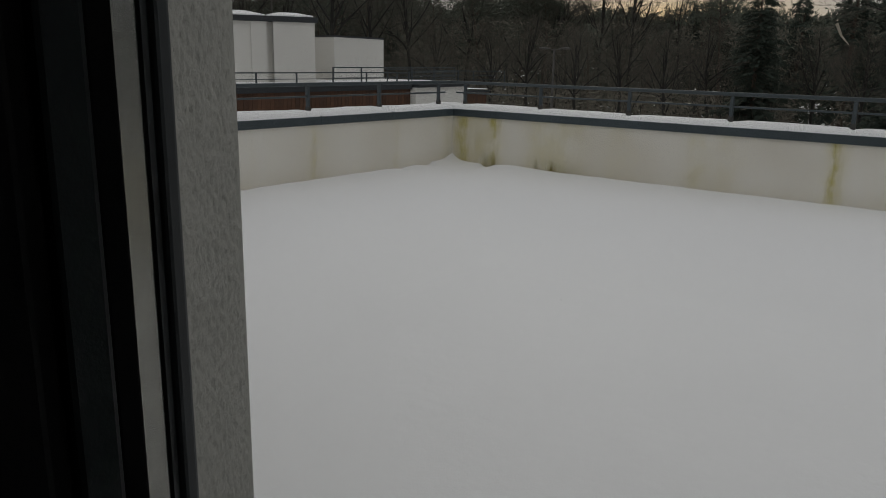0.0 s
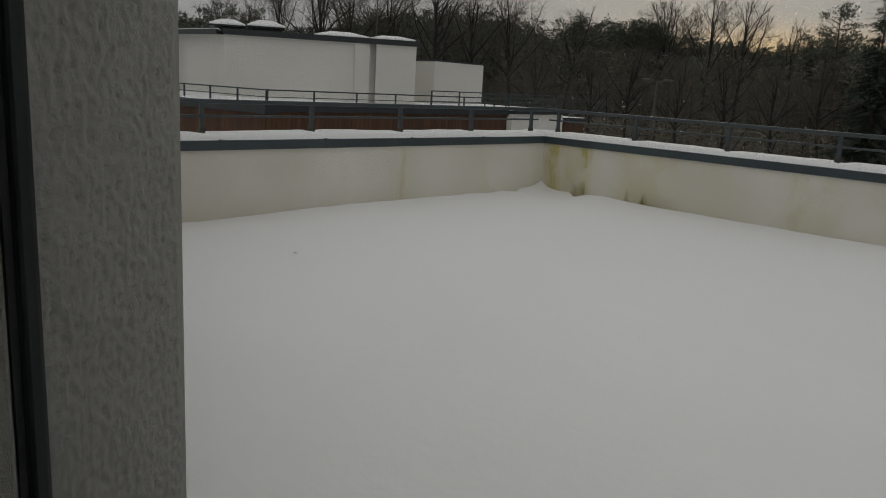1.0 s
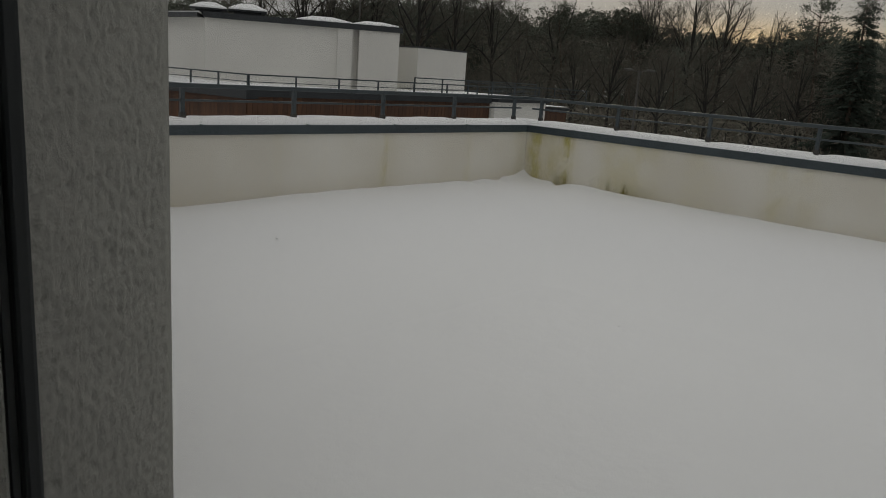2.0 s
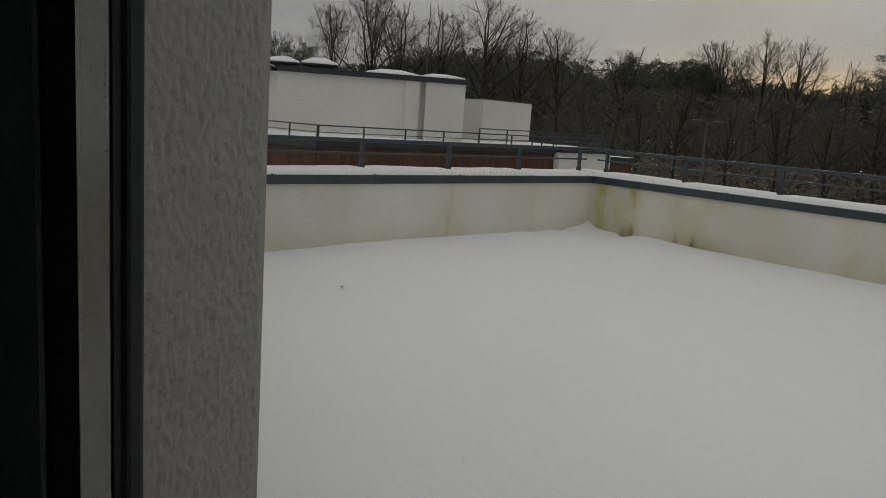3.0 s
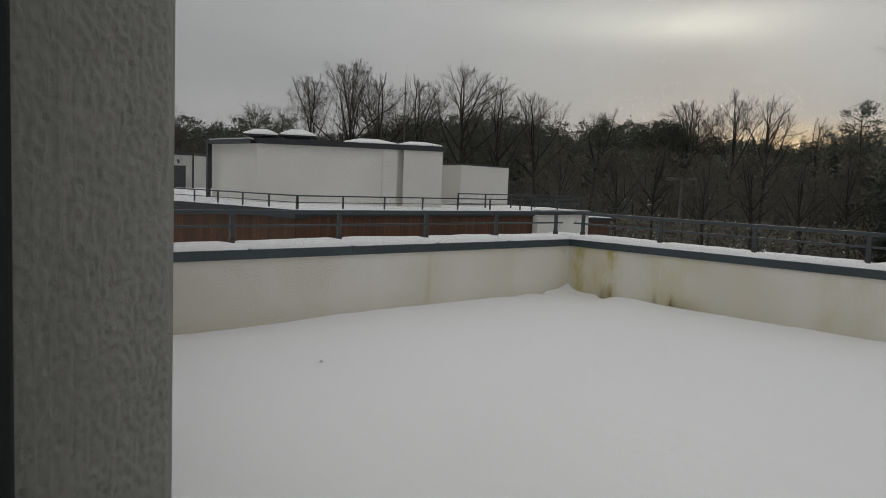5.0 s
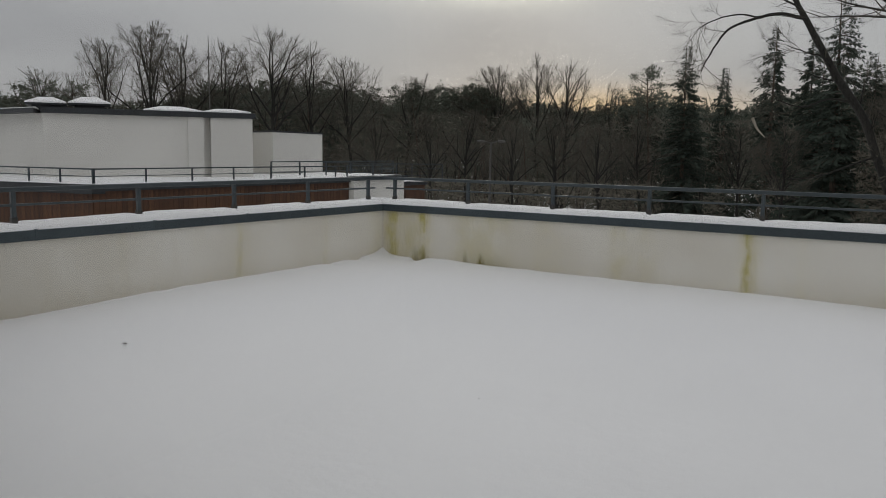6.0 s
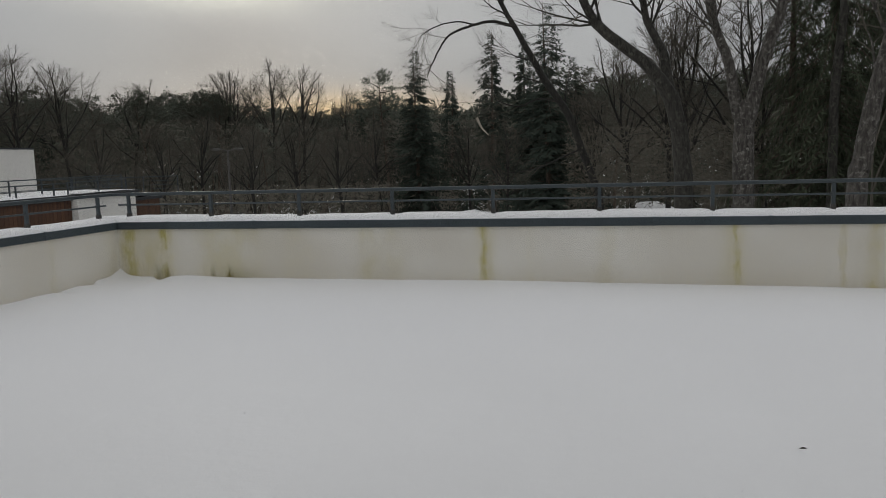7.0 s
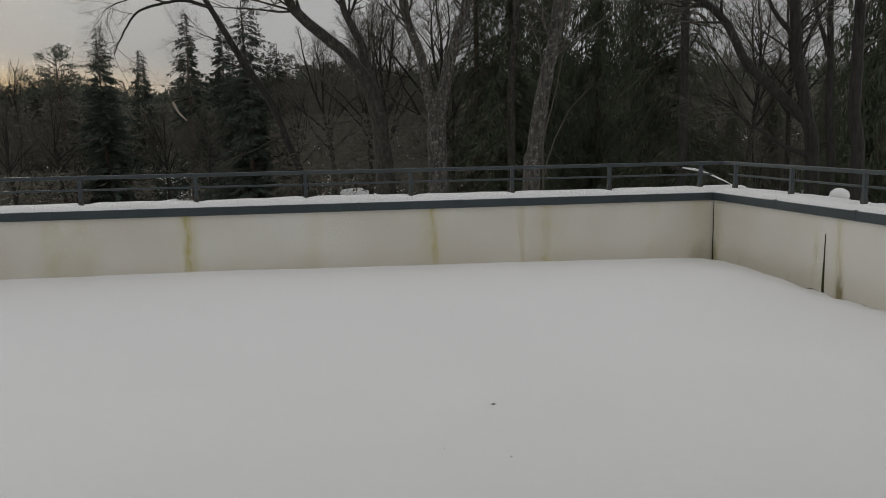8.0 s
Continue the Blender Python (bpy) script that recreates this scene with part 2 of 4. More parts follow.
# ---- mesh helpers ----
def mesh_object(name, verts, faces, mat, parent=None, label="", smooth=False):
    me = bpy.data.meshes.new(name)
    me.from_pydata([tuple(v) for v in verts], [], faces)
    me.materials.append(mat)
    if smooth:
        me.polygons.foreach_set("use_smooth", [True] * len(me.polygons))
    ob = new(name, me)
    ob.parent = parent
    return tagged(ob, label)


def part(name, bm, mat, parent=None, label="", smooth=False):
    me = bpy.data.meshes.new(name)
    bm.to_mesh(me)
    bm.free()
    me.materials.append(mat)
    if smooth:
        me.polygons.foreach_set("use_smooth", [True] * len(me.polygons))
    ob = new(name, me)
    ob.parent = parent
    return tagged(ob, label)


def thing(name, label, category, group="", kind="", at=(0, 0, 0)):
    ob = new(name)
    ob.location = at
    ob.empty_display_size = 0.1
    return tagged(ob, label, category, group, kind)


def add_box(bm, a, b, bevel=0.0):
    r = bmesh.ops.create_cube(bm, size=1)
    for v in r["verts"]:
        v.co = Vector([(a[i] + b[i]) / 2 + v.co[i] * (b[i] - a[i]) for i in range(3)])
    if bevel:
        edges = list({e for v in r["verts"] for e in v.link_edges})
        bmesh.ops.bevel(bm, geom=edges, offset=bevel, segments=2, affect="EDGES", profile=0.5)
    return bm


def box(name, a, b, mat, parent=None, label="", bevel=0.0):
    return part(name, add_box(bmesh.new(), a, b, bevel), mat, parent, label)


def prism(bm, pts, z0, z1):
    """An upright prism over the plan polygon pts."""
    lo = [bm.verts.new((x, y, z0)) for x, y in pts]
    hi = [bm.verts.new((x, y, z1)) for x, y in pts]
    k = len(pts)
    for i in range(k):
        bm.faces.new((lo[i], lo[(i + 1) % k], hi[(i + 1) % k], hi[i]))
    bm.faces.new(hi)
    bm.faces.new(lo[::-1])
    bmesh.ops.recalc_face_normals(bm, faces=bm.faces)
    return bm


class Soup:
    """Collects vertices and faces for one large mesh."""

    def __init__(self):
        self.v, self.f = [], []

    def tube(self, pts, radii, sides):
        base, rings, a = len(self.v), len(pts), None
        for i, p in enumerate(pts):
            d = (pts[min(i + 1, rings - 1)] - pts[max(i - 1, 0)]).normalized()
            a = d.orthogonal().normalized() if a is None else (a - d * a.dot(d)).normalized()
            b = d.cross(a)
            for s in range(sides):
                w = 2 * math.pi * s / sides
                self.v.append(p + (a * math.cos(w) + b * math.sin(w)) * radii[i])
        for i in range(rings - 1):
            for s in range(sides):
                q, r = base + i * sides, (s + 1) % sides
                self.f.append((q + s, q + r, q + sides + r, q + sides + s))

    def shard(self, p, along, across):
        k = len(self.v)
        self.v += [p - across * 0.5, p + along * 0.55 - across * 0.32, p + along, p + along * 0.5 + across * 0.42]
        self.f.append((k, k + 1, k + 2, k + 3))

    def out(self, name, mat, parent=None, label="", smooth=False):
        return mesh_object(name, self.v, self.f, mat, parent, label, smooth)


def grid_mesh(name, us, vs, place, mat, parent=None, smooth=True):
    """A sheet over the lines us and vs; place(u, v) gives the point."""
    verts = [place(u, v) for v in vs for u in us]
    k = len(us)
    faces = [(j * k + i, j * k + i + 1, (j + 1) * k + i + 1, (j + 1) * k + i) for j in range(len(vs) - 1) for i in range(k - 1)]
    return mesh_object(name, verts, faces, mat, parent, smooth=smooth)


def lines(a, b, step):
    k = max(2, int(round((b - a) / step)) + 1)
    return [a + (b - a) * i / (k - 1) for i in range(k)]


def wob(x, y, z=0.0, s=1.0):
    return noise.noise(Vector((x * s, y * s, z * s)))


# ---- the roof terrace ----
AX, BX, D = -6.487, 4.746, 9.0          # inner faces of the side walls, and of the far wall
WALL_TOP, CAP_TOP, CAP_SNOW = 0.725, 0.822, 0.885
FACADE = 0.458                           # outer face of the house wall
POST_Y, POST_L, POST_R = 9.247, -6.728, 4.99
GROUND = -6.0


SPLAY = math.tan(radians(3.2))           # the side parapets open out by about three degrees
SPLAY_LEFT = math.tan(radians(3.0))
FOOT_LEFT = ([0.4, 4.1, 5.1, 6.5, 7.5, 7.72, 7.86, 7.92, 7.98, 8.2, 8.36, 8.48, 8.55, 8.8, 8.9, 9.0], [0.05, 0.058, 0.09, 0.096, 0.10, 0.10, 0.085, 0.062, 0.092, 0.104, 0.085, 0.066, 0.112, 0.116, 0.115, 0.115])
FOOT_FAR = ([-6.49, -6.38, -6.0, -5.94, -5.88, -5.84, -5.75, -5.44, -4.97, -3.4, -1.57, 0.0, 1.8, 3.5, 4.6, 4.75], [0.115, 0.105, 0.092, 0.045, 0.04, 0.065, 0.10, 0.115, 0.098, 0.098, 0.088, 0.066, 0.056, 0.018, 0.006, -0.02])
FOOT_RIGHT = ([0.4, 6.0, 6.4, 6.6, 6.75, 6.95, 7.3, 7.6, 8.0, 8.6, 9.0], [-0.03, -0.03, -0.05, -0.035, -0.07, -0.04, -0.045, -0.02, -0.012, 0.0, -0.01])


def floor_height(x, y):
    """The snow's surface: nearly flat, drifted against the walls, lumpy at their foot."""
    h = 0.012 * wob(x, y, 3.0, 0.45) + 0.004 * wob(x, y, 7.0, 1.7)
    left, far, right = max(0.0, x - AX + SPLAY_LEFT * (D - y)), D - y, BX - x + SPLAY * (D - y)
    a, b = float(np.interp(y, *FOOT_LEFT)), float(np.interp(x, *FOOT_FAR))
    calm = 0.08
    h += calm * math.exp(-(left / 0.55) ** 1.4) + (a - calm) * math.exp(-(left / 0.16) ** 2) * (1 - math.exp(-(far / 0.06) ** 2))
    low = min(calm, max(0.0, b))
    h += low * math.exp(-(far / 0.5) ** 1.5) * (1 - math.exp(-(left / 0.5) ** 2)) + (b - low) * math.exp(-(far / 0.15) ** 2)
    h += 0.085 * math.exp(-((left / 0.11) ** 1.1 + (far / 0.09) ** 1.1))
    h += float(np.interp(y, *FOOT_RIGHT)) * math.exp(-(right / 0.16) ** 2)
    h += 0.014 * math.exp(-(right / 0.12) ** 2) * wob(y, 4.0, 2.0, 6.0) + 0.008 * math.exp(-(min(left, far) / 0.1) ** 2) * wob(x, y, 5.0, 7.0)
    return h


floor_slab = tagged(box("floor", (AX - 0.3, FACADE + 0.01, -0.35), (BX + 0.3, D + 0.3, -0.16), HOUSE), "flat roof slab under the snow", "floor", kind="structure")
xs = sorted(set(lines(AX, AX + 0.9, 0.03) + lines(AX + 0.9, BX - 0.4, 0.08) + lines(BX - 0.4, BX, 0.03)))
ys = sorted(set(lines(FACADE, D - 2.8, 0.07) + lines(D - 2.8, D, 0.025)))


def snow_place(x, y):
    f = (x - AX) / (BX - AX)
    wide = x + (D - y) * (SPLAY * f - SPLAY_LEFT * (1 - f))
    return (wide, y, floor_height(wide, y))


snow_floor = grid_mesh("snow_cover", xs, ys, snow_place, SNOW)
tagged(snow_floor, "smooth untouched white snow covering the roof terrace", "snow", kind="structure")


def opened_out(ob, x=BX, splay=SPLAY):
    """Turns a piece of a side parapet about its far corner."""
    pivot = Matrix.Translation((x, D, 0))
    ob.matrix_world = pivot @ Matrix.Rotation(math.atan(splay), 4, "Z") @ pivot.inverted()
    return ob


def panel_run(wall, axis, face, back, joints, mat):
    lo, hi = min(face, back), max(face, back)
    inset = 0.004 if face < back else -0.004
    for a, b in zip(joints, joints[1:]):
        p, q = a + 0.0002, b - 0.0002
        if axis == 0:
            box("panel", (p, lo, -0.3), (q, hi, WALL_TOP), mat, wall, bevel=0.0003)
        else:
            box("panel", (lo, p, -0.3), (hi, q, WALL_TOP), mat, wall, bevel=0.0003)
    a, b = joints[0] + 0.02, joints[-1] - 0.02
    lo2, hi2 = (face + inset, back - 0.01) if face < back else (back + 0.01, face + inset)
    if axis == 0:
        box("core", (a, lo2, -0.29), (b, hi2, WALL_TOP - 0.01), mat, wall)
    else:
        box("core", (lo2, a, -0.29), (hi2, b, WALL_TOP - 0.01), mat, wall)


wall_front = thing("wall_front", "cream rendered parapet with yellow algae streaks", "wall", kind="structure")
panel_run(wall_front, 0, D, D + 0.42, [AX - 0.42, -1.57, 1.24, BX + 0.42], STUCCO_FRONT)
wall_left = thing("wall_left", "cream rendered side parapet with faint stains", "wall", kind="structure")
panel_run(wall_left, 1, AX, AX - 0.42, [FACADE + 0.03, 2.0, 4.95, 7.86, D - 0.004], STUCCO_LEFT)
opened_out(wall_left, AX, -SPLAY_LEFT)
wall_right = thing("wall_right", "cream rendered side parapet with mossy cracks", "wall", kind="structure")
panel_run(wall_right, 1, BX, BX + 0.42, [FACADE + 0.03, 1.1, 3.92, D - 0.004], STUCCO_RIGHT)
opened_out(wall_right)


def crack(name, label, axis_x, y0, z0, z1, w):
    """A dark moss-filled crack on the right wall, thick at the foot and tapering upwards."""
    s = Soup()
    k = 14
    for i in range(k + 1):
        f = i / k
        z = z0 + (z1 - z0) * f
        h = w * (1 - 0.85 * f) * (1 + 0.3 * wob(f * 9, y0))
        c = y0 + 0.006 * wob(f * 5, y0 + 2)
        s.v += [Vector((axis_x, c - h, z)), Vector((axis_x - 0.007, c, z)), Vector((axis_x, c + h, z))]
    for i in range(k):
        q = i * 3
        s.f += [(q, q + 1, q + 4, q + 3), (q + 1, q + 2, q + 5, q + 4)]
    ob = s.out(name, MOSS)
    return tagged(ob, label, "moss")


opened_out(crack("moss_crack", "dark green moss in a cracked wall joint", BX - 0.002, 6.95, -0.12, 0.55, 0.024))
crack("moss_crack", "thin dark moss line down the wall corner", BX - 0.002, D - 0.02, -0.02, 0.72, 0.013)


# metal capping in lengths, with a lipped joint between them
def capping(name, label, axis, face, out, a, b, step):
    cap = thing(name, label, "capping", kind="structure")
    front = face - 0.03 if out > 0 else face + 0.03
    rear = face + 0.45 * out
    lo, hi = min(front, rear), max(front, rear)
    ends = lines(a, b, step)
    for p, q in zip(ends, ends[1:]):
        lo3, hi3 = ((p + 0.002, lo, WALL_TOP + 0.003), (q - 0.002, hi, CAP_TOP)) if axis == 0 else ((lo, p + 0.002, WALL_TOP + 0.003), (hi, q - 0.002, CAP_TOP))
        box("cap_length", lo3, hi3, METAL, cap, bevel=0.006)
        e = 0.002
        f0, f1 = (front - e, front + 0.1) if out > 0 else (front - 0.1, front + e)
        lo3, hi3 = ((q - 0.012, f0, WALL_TOP + 0.001), (q + 0.012, f1, CAP_TOP + 0.006)) if axis == 0 else ((f0, q - 0.012, WALL_TOP + 0.001), (f1, q + 0.012, CAP_TOP + 0.010))
        if q < b - 0.1:
            box("joint_clip", lo3, hi3, METAL, cap, bevel=0.002)
    return cap


capping("capping", "blue-grey metal capping on the far parapet", 0, D, 1, AX - 0.45, BX + 0.45, 1.24)
opened_out(capping("capping", "blue-grey metal capping along the side parapet", 1, AX, -1, FACADE + 0.03, D - 0.036, 1.24), AX, -SPLAY_LEFT)
opened_out(capping("capping", "blue-grey metal capping along the side parapet", 1, BX, 1, FACADE + 0.03, D - 0.036, 1.24))


def cap_snow(name, axis, face, out, a, b, seed, posts):
    """A rounded ribbon of snow on the capping, thinner where it slumped beside the posts."""
    us, vs = lines(a, b, 0.035), lines(0, 1, 0.05)

    def place(u, v):
        edge = 0.012 * wob(u, seed, 0, 2.2) + 0.006 * wob(u, seed + 4, 0, 8)
        w0, w1 = -0.012 + edge, 0.43 + 0.01 * wob(u, seed + 9, 0, 3)
        d = w0 + (w1 - w0) * v
        prof = (1 - abs(2 * v - 1) ** 7) ** 0.6
        top = 0.066 + 0.016 * wob(u, seed + 1, 0, 0.8) + 0.006 * wob(u, d, seed, 5)
        for p in posts:
            top -= 0.022 * math.exp(-((u - p - 0.03) / 0.07) ** 2) * (1 - min(1, abs(d - 0.24) / 0.4))
        z = CAP_TOP - 0.004 + max(0.0, top) * prof
        w = face + d * out
        return (u, w, z) if axis == 0 else (w, u, z)

    ob = grid_mesh(name, us, vs, place, SNOW)
    return tagged(ob, "rounded ribbon of snow lying on the parapet", "snow", kind="stuff")


POSTS_F = [-6.457, -5.241, -4.0, -2.765, -1.505, -0.257, 0.988, 2.234, 3.478, 4.686]
POSTS_L = [8.963, 7.769, 6.568, 5.322, 4.058, 2.779, 1.478]
POSTS_R = [8.93, 7.82, 6.70, 5.45, 4.2, 2.95, 1.7]
cap_snow("parapet_snow", 0, D, 1, AX - 0.44, BX + 0.44, 1.0, POSTS_F)
opened_out(cap_snow("parapet_snow", 1, AX, -1, FACADE + 0.03, D - 0.02, 5.0, POSTS_L), AX, -SPLAY_LEFT)
opened_out(cap_snow("parapet_snow", 1, BX, 1, FACADE + 0.03, D - 0.02, 8.0, POSTS_R))


# railings: square posts, a round-edged top rail, a thin middle rail
def railing(label, axis, line, posts, a, b, mid_a, mid_b, top=1.195):
    r = thing("railing", label, "railing", "terrace railings")
    h = 0.020

    def piece(name, u0, u1, w, z0, z1, bevel, mat=RAIL, parent=r):
        lo, hi = ((u0, line - w, z0), (u1, line + w, z1)) if axis == 0 else ((line - w, u0, z0), (line + w, u1, z1))
        return box(name, lo, hi, mat, parent, bevel=bevel)

    piece("top_rail", a, b, 0.021, top - 0.042, top, 0.008)
    piece("middle_rail", mid_a, mid_b, 0.010, 1.022, 1.044, 0.004)
    for p in posts:
        post = piece("post", p - h, p + h, h, CAP_TOP + 0.004, top - 0.043, 0.004)
        piece("base_plate", p - 0.045, p + 0.045, 0.045, CAP_TOP - 0.002, CAP_TOP + 0.010, 0.002, RAIL, post)
        piece("shoe", p - 0.026, p + 0.026, 0.026, CAP_TOP + 0.011, CAP_TOP + 0.10, 0.003, STEEL, post)
        piece("lug", p - 0.028, p - h - 0.001, 0.014, 1.014, 1.052, 0.002, RAIL, post)
    return r


railing("blue-grey steel railing on the far parapet", 0, POST_Y, POSTS_F, POST_L - 0.021, POST_R + 0.021, POSTS_F[0] - 0.16, POSTS_F[-1] + 0.16)
opened_out(railing("blue-grey steel railing on the side parapet", 1, POST_L, POSTS_L, FACADE + 0.04, POST_Y - 0.04, FACADE + 0.04, POSTS_L[0] + 0.15), AX, -SPLAY_LEFT)
opened_out(railing("blue-grey steel railing on the side parapet", 1, POST_R, POSTS_R, FACADE + 0.03, POST_Y - 0.04, FACADE + 0.03, POSTS_R[0] + 0.15), BX, math.tan(radians(2.0)))


# ---- the house behind the camera: facade, window, room painted dark ----
OX0, OX1, OZ0, OZ1 = -0.447, 1.62, 0.10, 2.32       # the window's opening
ROOM_FACE = 0.20


def rough_reveal():
    """The plastered jamb, cast rough, from the window frame out to the facade's edge."""
    us, vs = lines(0, 1, 0.011), lines(-0.4, 1.0, 0.012)[:-1] + lines(1.0, 2.05, 0.0016) + lines(2.05, 3.2, 0.012)[1:]
    a, b = Vector((-0.447, 0.3462)), Vector((-0.540, FACADE + 0.002))
    nrm = Vector((b.y - a.y, -(b.x - a.x))).normalized()

    def place(u, v):
        p = a.lerp(b, u)
        k = -0.0026 * max(0.0, wob(u * 0.13, v, 0, 330) - 0.12) + 0.0012 * wob(u * 0.13, v, 4, 190) + 0.0008 * wob(u * 0.1, v, 9, 35)
        if u > 0.9:
            k -= 0.004 * ((u - 0.9) / 0.1) ** 2
        return (p.x + nrm.x * k, p.y + nrm.y * k, v)

    return place, us, vs


house = thing("wall_house", "grey roughcast house wall round the window", "wall", kind="structure")
place, us, vs = rough_reveal()
grid_mesh("reveal", us, vs, place, PLASTER, house)
bm = bmesh.new()
prism(bm, [(-0.5405, FACADE), (-7.8, FACADE), (-7.8, ROOM_FACE), (-0.56, ROOM_FACE), (-0.56, 0.346), (-0.4525, 0.346)], -0.4, 3.2)
part("pier", bm, PLASTER, house)
box("pier", (OX1 + 0.06, ROOM_FACE, -0.4), (5.7, FACADE, 3.2), PLASTER, house)
box("lintel", (-0.56, ROOM_FACE + 0.001, OZ1 + 0.05), (OX1 + 0.06, FACADE - 0.001, 3.2), PLASTER, house)
box("threshold", (-0.56, ROOM_FACE + 0.001, -0.4), (OX1 + 0.06, FACADE - 0.001, OZ0 - 0.05), PLASTER, house)

window = thing("window_1", "tall double-glazed window in a dark grey frame", "window", kind="structure")


def stile(name, x0, x1, y0, y1, mat, bevel=0.002):
    return box(name, (x0, y0, OZ0), (x1, y1, OZ1), mat, window, bevel=bevel)


stile("outer_lip", -0.559, -0.4405, 0.3375, 0.3455, LIP)
stile("outer_gasket", -0.559, -0.4445, 0.3340, 0.3370, LIP, 0.0)
spacer = stile("spacer", -0.559, -0.4465, 0.3205, 0.3335, SPACER, 0.0)
stile("inner_gasket", -0.559, -0.4410, 0.3070, 0.3200, GASKET_AND_SHADE)
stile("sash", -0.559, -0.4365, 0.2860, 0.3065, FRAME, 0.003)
stile("seal", -0.559, -0.440, 0.2750, 0.2855, GASKET_AND_SHADE)
# frame, not rubber: its black colour stands in for shade indoors
stile("inner_frame", -0.559, -0.430, ROOM_FACE + 0.002, 0.2745, GASKET_AND_SHADE, 0.004)
stile("frame_right", OX1 - 0.05, OX1 + 0.058, 0.24, 0.3455, FRAME, 0.004)
box("frame_head", (-0.559, 0.24, OZ1 + 0.001), (OX1 + 0.058, 0.3455, OZ1 + 0.049), FRAME, window, bevel=0.004)
box("frame_sill", (-0.559, 0.24, OZ0 - 0.049), (OX1 + 0.058, 0.3455, OZ0 - 0.001), FRAME, window, bevel=0.004)
s = Soup()
for row in (0.3220, 0.3319):
    for z in lines(OZ0 + 0.02, OZ1 - 0.02, 0.0042):
        k = len(s.v)
        x = -0.4461
        s.v += [Vector((x, row - 0.0004, z)), Vector((x, row, z - 0.0005)), Vector((x, row + 0.0004, z)), Vector((x, row, z + 0.0005))]
        s.f.append((k, k + 1, k + 2, k + 3))
tagged(s.out("spacer_perforation", HOLE, window), "rows of tiny holes in the spacer bar", kind="stuff")
for y in (0.3195, 0.3365):
    box("pane", (-0.4450, y - 0.0005, OZ0), (OX1 - 0.051, y + 0.0025, OZ1), GLASS, window)

# unseen room, added to close the space behind the glass and stay dark
room = thing("room", "unseen room behind the window, its dimness painted near-black", "room", kind="structure")
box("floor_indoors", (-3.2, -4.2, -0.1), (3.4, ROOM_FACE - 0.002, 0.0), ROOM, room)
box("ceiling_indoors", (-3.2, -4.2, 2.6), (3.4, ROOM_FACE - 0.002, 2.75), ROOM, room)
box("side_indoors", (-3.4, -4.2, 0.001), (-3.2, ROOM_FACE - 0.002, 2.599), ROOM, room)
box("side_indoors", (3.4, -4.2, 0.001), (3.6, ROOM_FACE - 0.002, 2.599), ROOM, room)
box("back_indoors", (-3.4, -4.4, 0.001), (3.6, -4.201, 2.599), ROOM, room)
roof = tagged(box("roof", (-7.9, -4.6, 3.2), (5.8, FACADE + 0.12, 3.5), FASCIA), "flat roof over the house", "roof", kind="structure")
body = tagged(box("wall_base", (AX - 0.41, -4.6, GROUND), (BX + 0.41, D + 0.41, -0.36), HOUSE), "rendered storeys below the roof terrace", "wall", kind="structure")

# ---- the snowy ground ----
def at(b, r, z=0.0):
    """The place r metres away in the direction b degrees left of +y."""
    h = heading(b)
    return Vector((h.x * r, h.y * r, z))


def land(x, y):
    """Gently uneven ground with three snowy rises before the woods."""
    z = GROUND + 0.25 * wob(x, y, 0, 0.05) - 0.2
    for b, r, tall, wide in ((-2.0, 48, 4.55, 2.9), (11.0, 54, 3.85, 2.0), (-18.6, 44, 4.75, 2.5), (-34.0, 40, 4.6, 1.3)):
        p = at(b, r)
        z += tall * math.exp(-(((x - p.x) ** 2 + (y - p.y) ** 2) / wide ** 2) ** 1.5)
    return (x, y, z)


gx = [-900, -500, -250] + lines(-150, -25, 5) + lines(-24, 40, 1.0) + lines(45, 110, 5) + [220, 500, 900]
gy = [-900, -400, -150, -60] + lines(-20, 25, 5) + lines(26, 62, 1.0) + lines(65, 160, 5) + [250, 500, 900]
tagged(grid_mesh("ground", gx, gy, land, SNOW), "snow-covered ground below the terrace and woods", "ground", kind="structure")


# ---- the neighbouring wing, its roof and penthouse ----
def seen(b, r):
    """The place r metres from where one stands at the window, b degrees left of +y."""
    return at(b, r) + Vector((-0.05, 0.24, 0))


ROOF_Z = 0.48
CORNER = Vector((-19.98, 13.42))         # the wing's near corner
FRONT, SIDE = Vector((-0.983, -0.185)).normalized(), Vector((0.05, 1.0)).normalized()   # along its two edges


def wing_at(u, w):
    """The plan point u metres along the front edge from the corner and w metres along the side."""
    p = CORNER + FRONT * u + SIDE * w
    return (p.x, p.y)


def wing_plan(u0, u1, w0, w1):
    return [wing_at(u0, w0), wing_at(u0, w1), wing_at(u1, w1), wing_at(u1, w0)]


wing = thing("wing_building", "timber-clad neighbouring wing with snow on its roof", "building")
part("wall", prism(bmesh.new(), wing_plan(0.12, 58, 0.12, 10.9), GROUND - 0.3, ROOF_Z - 0.165), TIMBER, wing, "red-brown timber cladding")
part("wall", prism(bmesh.new(), wing_plan(0.45, 58, 10.91, 14.3), GROUND - 0.3, ROOF_Z - 0.27), WHITE, wing, "white rendered wall")
# vertical boards on the two sides that face the terrace
board = bpy.data.meshes.new("board")
bm = add_box(bmesh.new(), (-0.085, -0.016, GROUND - 0.2), (0.085, 0.016, ROOF_Z - 0.175), 0.0)
bm.to_mesh(board)
bm.free()
board.materials.append(TIMBER)
for i in range(61):
    ob = new("board", board)
    ob.parent, ob.location, ob.rotation_euler = wing, (*wing_at(0.105, 0.2 + i * 0.177), 0), (0, 0, math.atan2(SIDE.y, SIDE.x))
